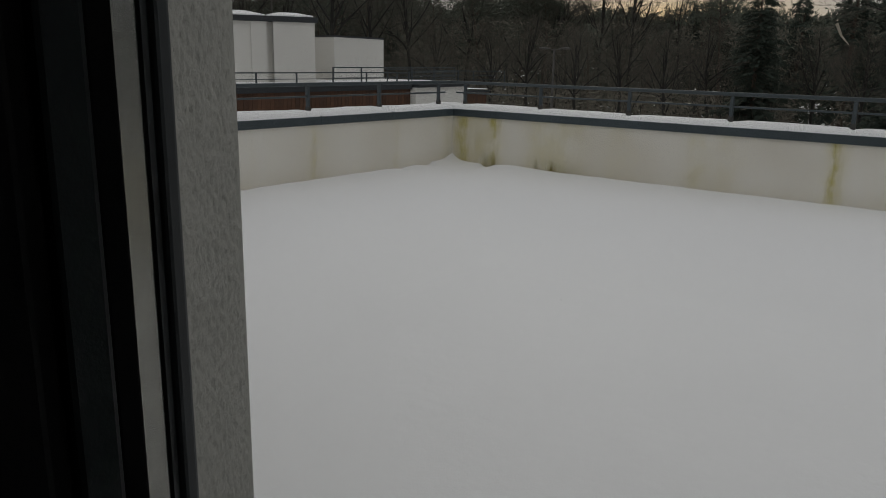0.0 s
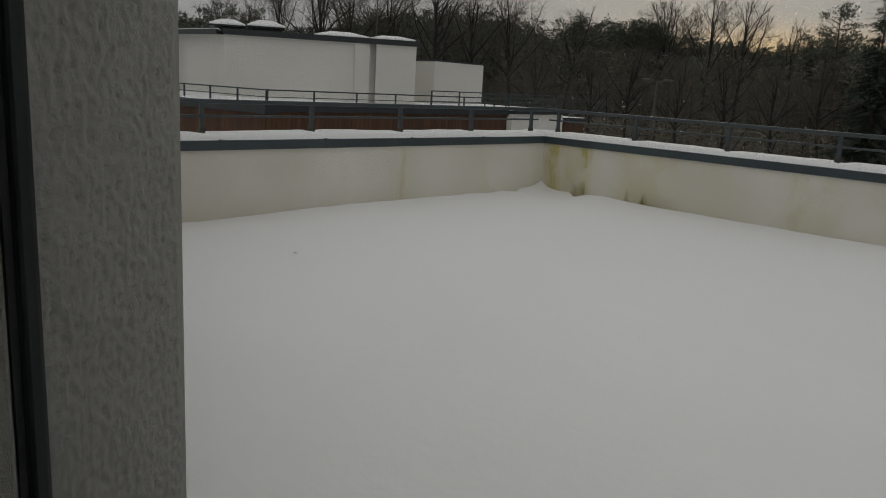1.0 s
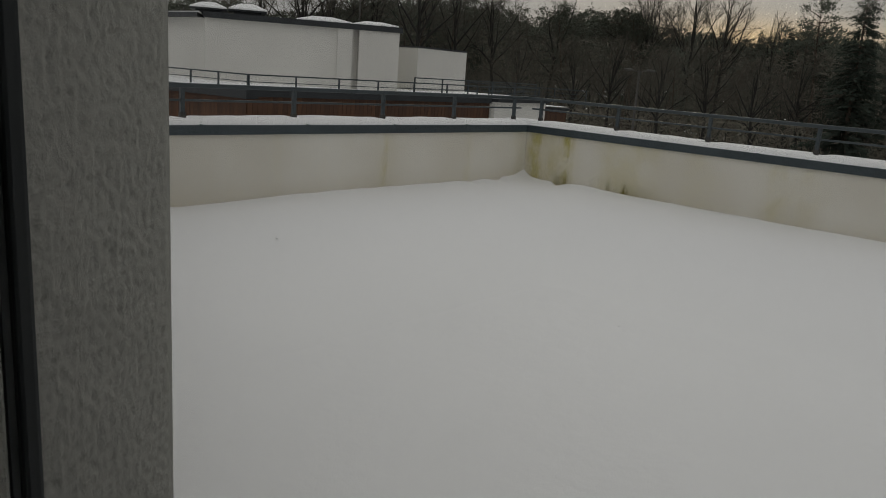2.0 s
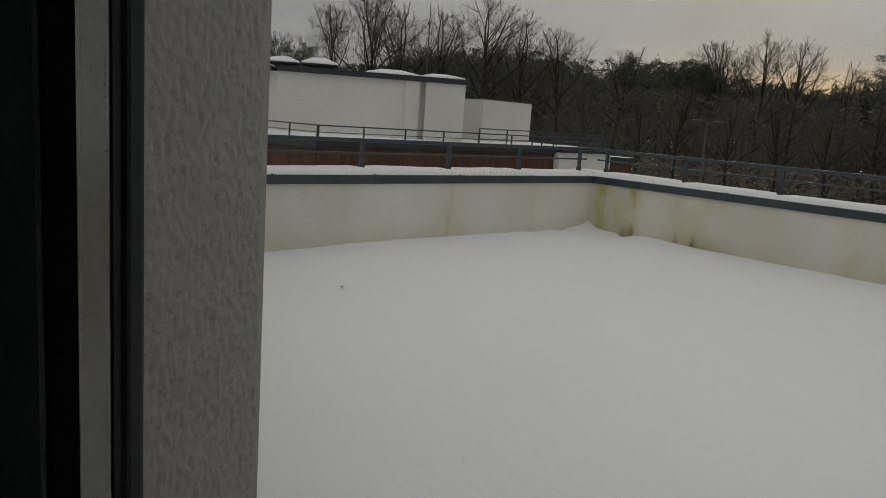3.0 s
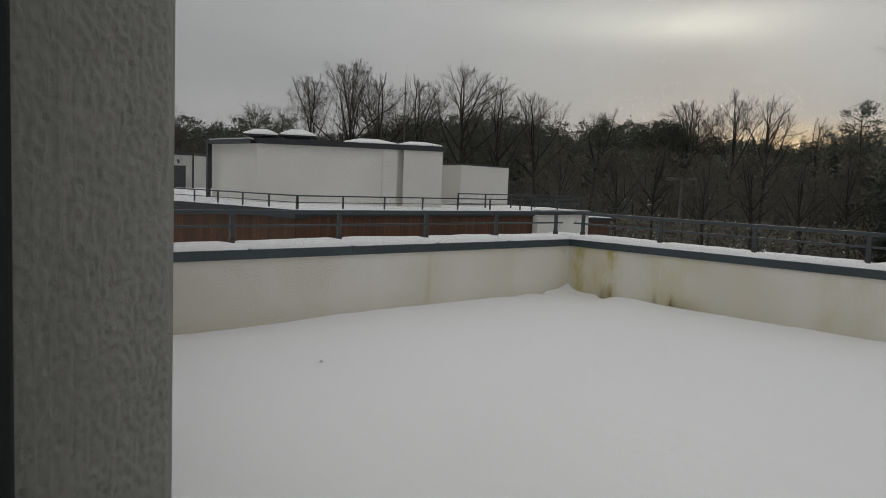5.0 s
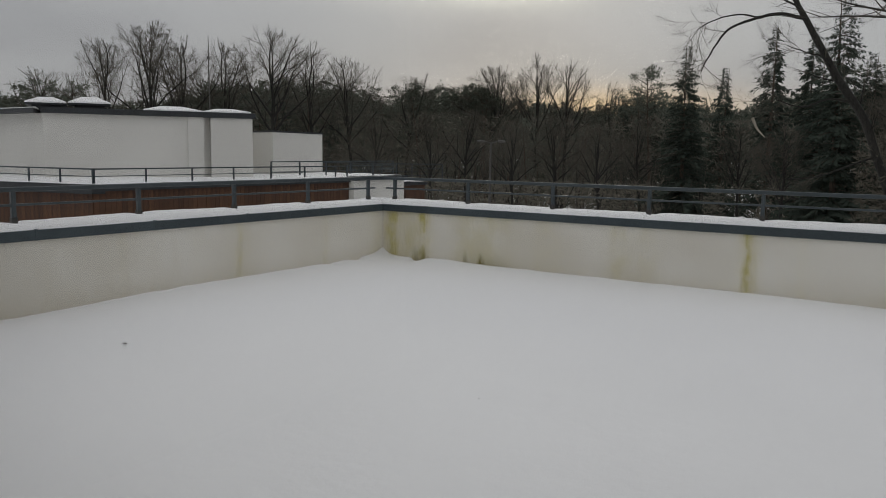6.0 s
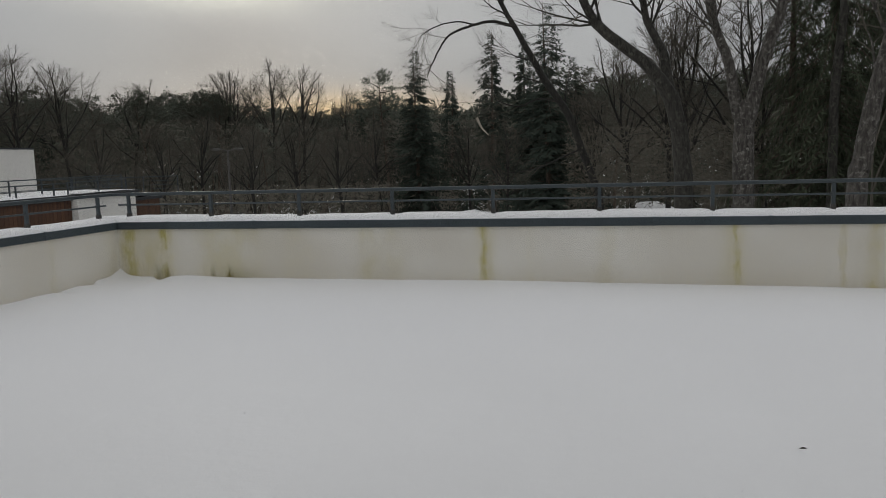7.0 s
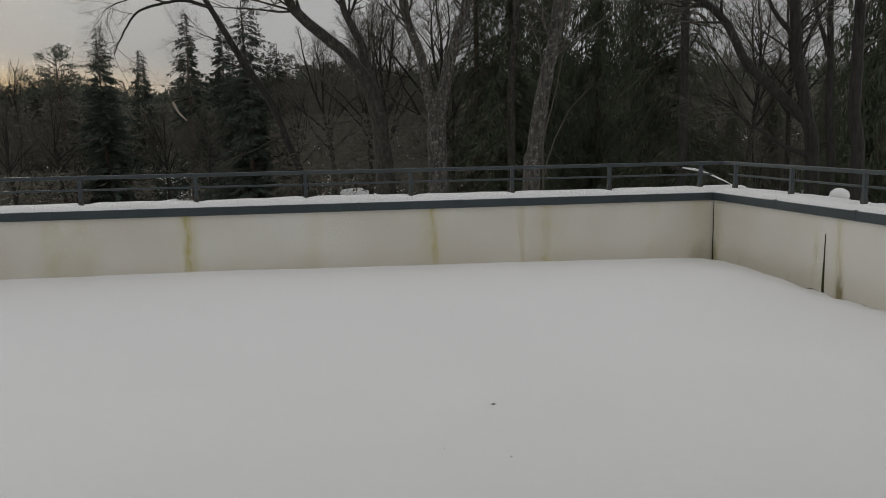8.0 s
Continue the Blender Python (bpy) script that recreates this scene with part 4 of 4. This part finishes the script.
SCRUB = models(bare_tree, 3, 9.0, name="scrub_tree", label="low leafless brown scrub tree", mat=BARK_DARK, fork=0.1, crown=0.45, limbs=6, many=4, deep=2)

# the models themselves stand in the wood, well behind the first rows
for i, t in enumerate(PINES + SPRUCES + NEAR + SLIM + BARE + SCRUB):
    p = at(72 - i * 7.3, 128 + (i * 37) % 9, GROUND)
    t.location = p

rng.seed(5)
# skyline of evergreen crowns: (direction, height in degrees)
SKY = [(75, 3.0), (66, 2.6), (62, 3.6), (55, 3.0), (52, 3.5), (49, 4.5), (45, 4.9), (41, 5.0), (38, 4.5), (36, 3.5), (34, 4.8), (32, 4.8), (29.5, 4.9), (27, 3.7), (24, 4.1), (21, 3.3), (19, 3.9), (17, 4.2),
       (13, 3.6), (11, 3.7), (6, 4.5), (0, 5.2), (-6, 5.2), (-14, 5.0), (-25, 5.4), (-34, 4.6), (-48, 4.8)]


def sky_at(b):
    for (b0, e0), (b1, e1) in zip(SKY, SKY[1:]):
        if b1 <= b <= b0:
            return e1 + (e0 - e1) * (b - b1) / (b0 - b1)
    return 4.0


b = 74.0
while b > -48:
    e = sky_at(b)
    plant(rng.choice(PINES if rng.random() < 0.75 else SPRUCES), b + rng.uniform(-0.4, 0.4), rng.uniform(88, 118), e - rng.uniform(-0.1, 0.75))
    b -= rng.uniform(0.9, 1.6)
b = 75.0
while b > -48:
    plant(rng.choice(PINES if rng.random() < 0.8 else SPRUCES), b, rng.uniform(76, 104), sky_at(b) - rng.uniform(0.5, 2.6))
    b -= rng.uniform(2.6, 4.0)
for b, r, e in ((62.8, 70, 3.8), (59.7, 70, 4.25), (57.9, 73, 4.4), (49.3, 80, 4.8), (44.6, 84, 5.2), (41.9, 82, 5.3), (36.9, 88, 4.7), (33.6, 84, 5.05), (30.5, 88, 4.9), (28.9, 86, 4.9), (18.2, 90, 4.4), (2.6, 66, 6.0), (0.6, 72, 5.5)):
    plant(rng.choice(PINES), b, r, e)
for b, r, e, kind in ((17.05, 84, 6.35, PINES), (14.9, 60, 7.5, NEAR), (14.4, 64, 4.6, NEAR), (6.4, 56, 6.0, NEAR), (12.38, 84, 6.0, SPRUCES), (9.36, 68, 8.5, SLIM), (6.95, 70, 8.5, SLIM), (5.2, 46, 10.4, NEAR), (3.5, 52, 6.6, NEAR)):
    plant(rng.choice(kind), b, r, e)
for b, r, e in ((55.2, 78, 7.0), (52.6, 72, 8.4), (50.4, 78, 7.3), (47.7, 80, 7.5), (44.5, 72, 8.7), (41.2, 76, 7.6), (38.6, 80, 6.5), (35.0, 86, 5.5), (28.9, 88, 6.3), (27.4, 92, 6.2), (25.3, 84, 6.9), (23.3, 88, 6.6),
                (58.6, 82, 5.0), (65.3, 74, 4.7), (66.5, 76, 5.0), (64.4, 84, 3.6), (19.6, 96, 5.1), (18.4, 92, 5.0)):
    plant(rng.choice(BARE), b, r, e)
for b, r, e in ((33, 62, 2.6), (30.4, 66, 3.2), (26.8, 60, 2.4), (23.6, 64, 2.8), (20.5, 60, 2.4), (17.6, 66, 2.6), (37.6, 70, 2.5), (2.0, 50, 4.2), (-1.0, 46, 7.6), (-5.2, 42, 10.4), (-7.4, 40, 11.5), (-3.2, 44, 9.6), (-29.6, 46, 10.5), (-32.4, 48, 11.5), (11, 62, 2.2), (8.3, 52, 2.4), (-9.5, 40, 4.5)):
    plant(rng.choice(BARE), b, r, e)
b = 70.0
while b > -44:
    plant(rng.choice(SCRUB), b, rng.uniform(58, 86) if b > -3 else rng.uniform(34, 60), rng.uniform(-0.2, 2.2)) if not any(c0 < b < c1 for c0, c1 in ((-6.5, 0.8), (9.8, 12.2))) else None
    b -= rng.uniform(1.2, 2.2)


CLEARINGS = ((-5.5, 1.2), (9.8, 12.2), (-21.5, -15.5), (-34.6, -33.2))


def thicket(name, label, mat, b0, b1, r0, r1, top, count, size, seed):
    """Growth too dense to count: upright stems and sprays between two directions and distances."""
    rng.seed(seed)
    s = Soup()
    for _ in range(count):
        b, r = rng.uniform(b0, b1), rng.uniform(r0, r1)
        hi = (r * math.tan(radians(top(b))) + 1.6 - GROUND) * rng.random()
        if hi < (2.2 if mat == PINE else 5.0) and rng.random() < 0.85 and any(c0 < b < c1 for c0, c1 in CLEARINGS):
            continue
        p = at(b, r, GROUND + hi)
        w = (Vector((rng.uniform(-1, 1), rng.uniform(-1, 1), rng.uniform(-0.4, 1.0)))).normalized()
        k = size * rng.uniform(0.5, 1.6)
        s.shard(p, w * k, w.orthogonal().normalized() * k * (rng.uniform(0.2, 0.5) if mat == PINE else rng.uniform(0.06, 0.25)))
    return tagged(s.out(name, mat), label, "woods", kind="stuff")


thicket("far_woods", "dark far evergreen woods closing the view", PINE, -60, 82, 122, 150, lambda b: sky_at(b) - 1.0, 60000, 1.7, 3)


def close_crowns(name, label, mat, b0, b1, r0, r1, step, drop, seed, size, many):
    """Tree after tree of needle clumps standing so close that no stem shows."""
    rng.seed(seed)
    s = Soup()
    b = b1
    while b > b0:
        r = rng.uniform(r0, r1)
        top = r * math.tan(radians(sky_at(b) - rng.uniform(*drop))) + 1.58
        wide = rng.uniform(1.5, 2.4)
        z = top - 0.4
        while z > GROUND - 1:
            f = min(1.0, 0.3 + (top - z) / 4.5)
            upper = top - z < 5.5
            for _ in range(2):
                a = rng.uniform(0, 2 * math.pi)
                c = at(b, r, z) + Vector((math.cos(a), math.sin(a), 0)) * wide * f * rng.uniform(0.2, 0.8)
                tuft(s, c, size * rng.uniform(0.8, 1.3) * (1 if upper else 1.5), many if upper else many // 2)
            z -= size * (0.5 if upper else 0.8)
        b -= step * rng.uniform(0.6, 1.4)
    return tagged(s.out(name, mat), label, "woods", kind="stuff")


close_crowns("close_pines", "close-set dark evergreen crowns along the skyline", PINE, -44, 72, 104, 122, 0.6, (0.0, 1.0), 15, 1.3, 26)
close_crowns("close_pines", "lower dark evergreens before the far woods", PINE, -44, 72, 92, 104, 0.9, (0.8, 2.2), 16, 1.3, 22)
thicket("brushwood", "dense brown leafless brushwood along the woods", BRUSH, -50, 76, 78, 92, lambda b: min(2.6, sky_at(b) - 1.4), 120000, 0.42, 4)
thicket("brushwood", "dense brown leafless brushwood behind the near trees", BRUSH_DARK, -46, 4, 46, 62, lambda b: 3.4, 64000, 0.32, 14)
thicket("brushwood", "thin brown brushwood round the near trees", BRUSH_DARK, -9, 4, 33, 42, lambda b: 1.4, 20000, 0.24, 17)
thicket("undergrowth", "low dark leafless undergrowth at the wood's edge", BRUSH, -50, 76, 58, 80, lambda b: -2.2, 60000, 0.5, 6)


# ---- the big trees near the terrace ----
def limbed_tree(label, r, limbs, mat, seed, reach=2.2, many=16, level=2, crown_label="fine bare twigs"):
    """A tree of hand-shaped limbs. Each limb: (base radius, tip radius, [(direction, height in degrees, metres nearer), ...])."""
    rng.seed(seed)
    t = thing("broad_tree", label, "tree", "trees beside the terrace")
    wood, fine = Soup(), Soup()
    for r0, r1, path in limbs:
        pts = [at(b, r - d, 1.58 + (r - d) * math.tan(radians(e))) for b, e, d in path]
        smooth = []
        for i in range(len(pts) - 1):
            a, p, q, c = pts[max(i - 1, 0)], pts[i], pts[i + 1], pts[min(i + 2, len(pts) - 1)]
            for j in range(5):
                u = j / 5
                smooth.append(0.5 * ((2 * p) + (q - a) * u + (2 * a - 5 * p + 4 * q - c) * u * u + (3 * p - a - 3 * q + c) * u ** 3) + jitter(0.012))
        smooth.append(pts[-1])
        k = len(smooth)
        rad = [r0 + (r1 - r0) * (i / (k - 1)) ** 0.8 for i in range(k)]
        rad = [v * (1 + 0.05 * wob(i * 0.45, r0 * 50)) for i, v in enumerate(rad)]
        wood.tube(smooth, rad, 9)
        for j in range(many if r1 < 0.2 else 0):
            i = rng.randrange(k // 2, k)
            way = (smooth[min(i + 1, k - 1)] - smooth[i - 1]).normalized()
            branch(wood, fine, smooth[i], side_way(way, rng.uniform(0.5, 0.95)), reach * rng.uniform(0.6, 1.1), min(0.05, rad[i] * 0.5), level, 4, 0.007, None, 0.04)
    wood.out("trunk", mat, t, smooth=True)
    fine.out("crown", TWIG, t, crown_label)
    return t


# e at the ground for a trunk r metres away
def foot(r):
    return math.degrees(math.atan2(GROUND - 0.5 - 1.58, r))


limbed_tree("forked leaning tree with grey lichen-covered bark", 27, [
    (0.32, 0.26, [(-4.3, foot(27), 0), (-4.2, -4, 0), (-4.05, -0.6, 0), (-3.85, 1.2, 0), (-3.3, 3.6, 0)]),
    (0.27, 0.10, [(-3.4, 3.2, 0), (-2.5, 4.7, 0.2), (-1.17, 6.16, 0.4), (0.96, 7.9, 0.7), (2.27, 9.4, 0.9), (3.6, 13, 1.2), (4.0, 18, 1.4)]),
    (0.21, 0.08, [(-3.3, 3.3, 0), (-3.0, 4.9, -0.2), (-2.8, 6.35, -0.3), (-2.04, 7.9, -0.4), (-1.49, 9.43, -0.5), (-1.2, 14, -0.5), (-0.6, 20, -0.3)]),
], BARK_MOSS, 21)
limbed_tree("twin-stemmed tree with pale grey bark", 25, [
    (0.33, 0.28, [(-8.2, foot(25), 0), (-8.15, -4, 0), (-8.1, -0.6, 0), (-8.2, 1.9, 0), (-8.4, 2.7, 0)]),
    (0.20, 0.09, [(-8.1, 1.2, 0), (-7.61, 2.6, 0), (-7.06, 5.5, 0), (-6.48, 7.1, 0.1), (-5.81, 9.4, 0.3), (-5.0, 15, 0.5), (-5.2, 20, 0.5)]),
    (0.25, 0.10, [(-8.35, 1.8, 0), (-8.7, 3.2, 0), (-9.11, 5.1, 0), (-9.84, 7.4, 0), (-10.39, 9.35, 0), (-10.8, 15, 0), (-10.0, 21, 0)]),
], BARK_GREY, 22)
limbed_tree("tall slanting trunk with flaking pale bark", 21, [
    (0.27, 0.13, [(-14.9, foot(21), 0), (-15.04, -4, 0), (-15.25, -1.5, 0), (-15.53, 0.5, 0), (-16.05, 3.7, 0), (-16.57, 6.1, 0), (-17.03, 9.15, 0), (-17.8, 15, 0), (-17.5, 22, 0)]),
], BARK_GREY, 23)
limbed_tree("bare tree arching over with drooping outer branches", 34, [
    (0.17, 0.15, [(1.0, foot(34), 0), (1.6, -4, 0), (2.01, -2.4, 0), (2.9, 0.0, 0), (3.78, 2.4, 0), (5.6, 5.2, 0.3)]),
    (0.15, 0.08, [(5.5, 5.0, 0.3), (6.64, 7.1, 0.5), (7.66, 8.9, 0.6), (8.6, 10.6, 0.7), (9.2, 12.2, 0.8)]),
    (0.08, 0.02, [(7.6, 8.8, 0.6), (9.1, 9.2, 0.6), (10.6, 9.0, 0.7), (12.26, 8.4, 0.8), (13.03, 7.4, 0.9), (13.6, 6.4, 0.9), (13.94, 5.6, 0.9)]),
    (0.04, 0.015, [(10.4, 9.05, 0.7), (11.8, 9.3, 0.7), (13.2, 9.0, 0.9), (14.2, 8.5, 0.9)]),
    (0.05, 0.015, [(4.3, 3.4, 0.2), (5.9, 3.7, 0.2), (7.4, 3.2, 0.4), (9.0, 3.7, 0.6)]),
    (0.04, 0.012, [(6.2, 6.4, 0.4), (7.4, 6.7, 0.4), (8.6, 7.2, 0.5)]),
    (0.05, 0.015, [(2.9, 0.0, 0), (4.4, -0.6, 0.4), (6.4, -1.4, 0.6), (8.6, -1.6, 1.0)]),
], BARK_DARK, 24, 1.3, 7, 2)
snag = thing("broken_branch", "pale torn branch caught in the tree", "branch")
s = Soup()
s.tube([at(9.6, 33.2, 1.58 + 33.2 * math.tan(radians(1.2))), at(10.1, 33.2, 1.58 + 33.2 * math.tan(radians(1.75))), at(10.45, 33.2, 1.58 + 33.2 * math.tan(radians(2.5)))], [0.02, 0.045, 0.065], 6)
s.out("splintered_wood", PALE, snag)
limbed_tree("dark trunk with one long limb arching away", 24, [
    (0.22, 0.11, [(-34.4, foot(24), 0), (-34.02, -2.8, 0), (-33.49, 0.9, 0), (-32.8, 4.6, 0), (-32.46, 8.2, 0), (-32.2, 15, 0), (-32.4, 21, 0)]),
    (0.17, 0.07, [(-33.4, 0.6, 0), (-31.52, 2.5, 0.2), (-29.67, 4.4, 0.5), (-28.51, 6.7, 0.7), (-27.38, 8.05, 0.9), (-26.4, 8.7, 1.1), (-24.4, 9.6, 1.4)]),
    (0.09, 0.04, [(-32.6, 6.0, 0), (-31.67, 7.04, 0.2), (-30.92, 8.34, 0.4), (-30.2, 11, 0.6)]),
    (0.09, 0.02, [(-33.9, -1.8, 0), (-32.39, -1.3, 0.3), (-30.2, 0.25, 0.6), (-28.5, 1.6, 0.8), (-27.2, 2.4, 1.0)]),
], BARK_DARK, 25, 1.7, 9, 2)
limbed_tree("straight dark trunk at the wood's edge", 27, [
    (0.15, 0.08, [(-35.3, foot(27), 0), (-35.14, -2.8, 0), (-34.84, 0.9, 0), (-34.75, 4.5, 0), (-34.6, 8, 0), (-34.6, 20, 0)]),
    (0.09, 0.04, [(-34.75, 4.3, 0), (-34.3, 5.9, 0.2), (-33.7, 8.0, 0.4), (-33.4, 12, 0.5)])], BARK_DARK, 26, 1.6, 8, 2)
limbed_tree("straight dark trunk at the wood's edge", 23, [(0.19, 0.12, [(-36.8, foot(23), 0), (-36.69, -2.8, 0), (-36.32, 0.85, 0), (-36.29, 4.4, 0), (-36.25, 7.9, 0), (-36, 21, 0)])], BARK_DARK, 27, 1.6, 8, 2)
limbed_tree("straight dark spruce stem among hanging branches", 27, [(0.16, 0.12, [(-25.65, foot(27), 0), (-25.66, -2.4, 0), (-25.68, 3.1, 0), (-25.59, 8.7, 0), (-25.5, 20, 0)])], BARK_DARK, 33, 0.8, 4, 1)
limbed_tree("straight brown spruce stem among hanging branches", 30, [(0.18, 0.13, [(-13.55, foot(30), 0), (-13.6, -2.7, 0), (-13.61, 3.4, 0), (-14.03, 9.3, 0), (-14.1, 20, 0)])], BARK_MOSS, 34, 0.8, 4, 1)
limbed_tree("small leafless tree with thin upright stems", 24, [
    (0.04, 0.012, [(-15.9, foot(24), 0), (-15.9, -3, 0), (-15.95, -0.5, 0), (-16.87, 3.3, 0), (-17.45, 6.8, 0), (-17.8, 9.5, 0)]),
    (0.035, 0.01, [(-15.95, -3.2, 0), (-16.68, -0.7, 0.2), (-17.89, 1.7, 0.4), (-19.47, 3.26, 0.5)]),
], TWIG, 28, 0.6, 5, 1)

sapling = limbed_tree("thin sapling bent over under fresh snow", 17, [
    (0.05, 0.03, [(-30.6, foot(17), 0), (-30.4, -12, 0), (-29.9, -6, 0), (-29.2, -4.0, 0)]),
    (0.03, 0.012, [(-29.2, -4.05, 0), (-27.3, -3.1, 0), (-25.7, -2.75, 0), (-25.0, -2.7, 0)]),
], BARK_DARK, 31, 0.5, 3, 1)
s = Soup()
s.tube([at(b, 17, 1.60 + 17 * math.tan(radians(e))) for b, e in ((-29.1, -3.93), (-28.2, -3.46), (-27.3, -3.02), (-26.5, -2.82), (-25.7, -2.68))], [0.010, 0.022, 0.014, 0.030, 0.010], 6)
s.out("lying_snow", SNOW, sapling, "thin line of snow", smooth=True)
vp = at(-35.7, 13.5)
vent = thing("vent_pipe", "dark vent pipe under a rounded snow cap", "vent pipe")
s = Soup()
s.tube([Vector((vp.x, vp.y, GROUND - 0.3)), Vector((vp.x, vp.y, 0.45))], [0.08, 0.08], 10)
s.out("pipe", FASCIA, vent)
s = Soup()
s.tube([Vector((vp.x, vp.y, z)) for z in (0.44, 0.47, 0.52, 0.60, 0.645, 0.66)], [0.06, 0.12, 0.15, 0.13, 0.07, 0.005], 14)
s.out("snow_cap", SNOW, vent, smooth=True)

# heavy old spruces with hanging branches behind them
OLD = models(spruce_tree, 2, 22.0, name="old_spruce", label="large old spruce with dark hanging branches", width=5.0, low=0.08, droop=0.75, fine=1.7, small=0.55, mat=BARK_RED, needles=NEEDLE_OLD)
OLD[0].location, OLD[1].location = at(-13.8, 31.5, GROUND), at(-25.5, 30, GROUND)
rng.seed(9)
for b, r, e in ((-11.2, 38, 20), (-16.5, 40, 18), (-19.8, 34, 20), (-22.6, 42, 16), (-29, 50, 4.2), (-38.0, 29, 22), (-34.8, 48, 4.6), (-31.5, 52, 4.4), (-41, 38, 20)):
    plant(rng.choice(OLD), b, r, e)

# ---- small things on the snow ----
def leaf_bit(label, x, y, long, wide, turn, name="dead_leaf"):
    s = Soup()
    z = floor_height(x, y) + 0.010
    d = Vector((math.cos(turn), math.sin(turn), 0))
    n = Vector((-d.y, d.x, 0))
    c = Vector((x, y, z))
    up = Vector((0, 0, 0.006))
    s.v += [c - d * long / 2, c - n * wide / 2 + up, c + d * long / 2, c + n * wide / 2 + up, c + up * 0.2, c + up * 2]
    s.f += [(0, 1, 5), (1, 2, 5), (2, 3, 5), (3, 0, 5), (1, 0, 4), (2, 1, 4), (3, 2, 4), (0, 3, 4)]
    return tagged(s.out(name, LEAF), label, "leaf", "litter on the snow")


leaf_bit("small dark leaf lying on the snow", -5.317, 3.99, 0.05, 0.03, 0.4)
for x, y, k in ((-4.5, 8.93, 0.04), (2.65, 4.69, 0.025), (0.54, 3.74, 0.02), (0.85, 3.58, 0.02), (-2.31, 4.4, 0.02), (1.45, 4.3, 0.02), (4.77, 7.66, 0.05), (4.81, 7.08, 0.16), (4.84, 6.58, 0.05), (4.85, 6.33, 0.05), (4.86, 6.2, 0.04), (4.53, 8.96, 0.05), (4.45, 8.95, 0.03)):
    leaf_bit("tiny dark speck of litter on the snow", x, y, k * 0.55, k * 0.25, x * 7 + y)
leaf_bit("short dark twig lying on the snow", 0.921, 4.321, 0.05, 0.012, 0.15, "fallen_twig")
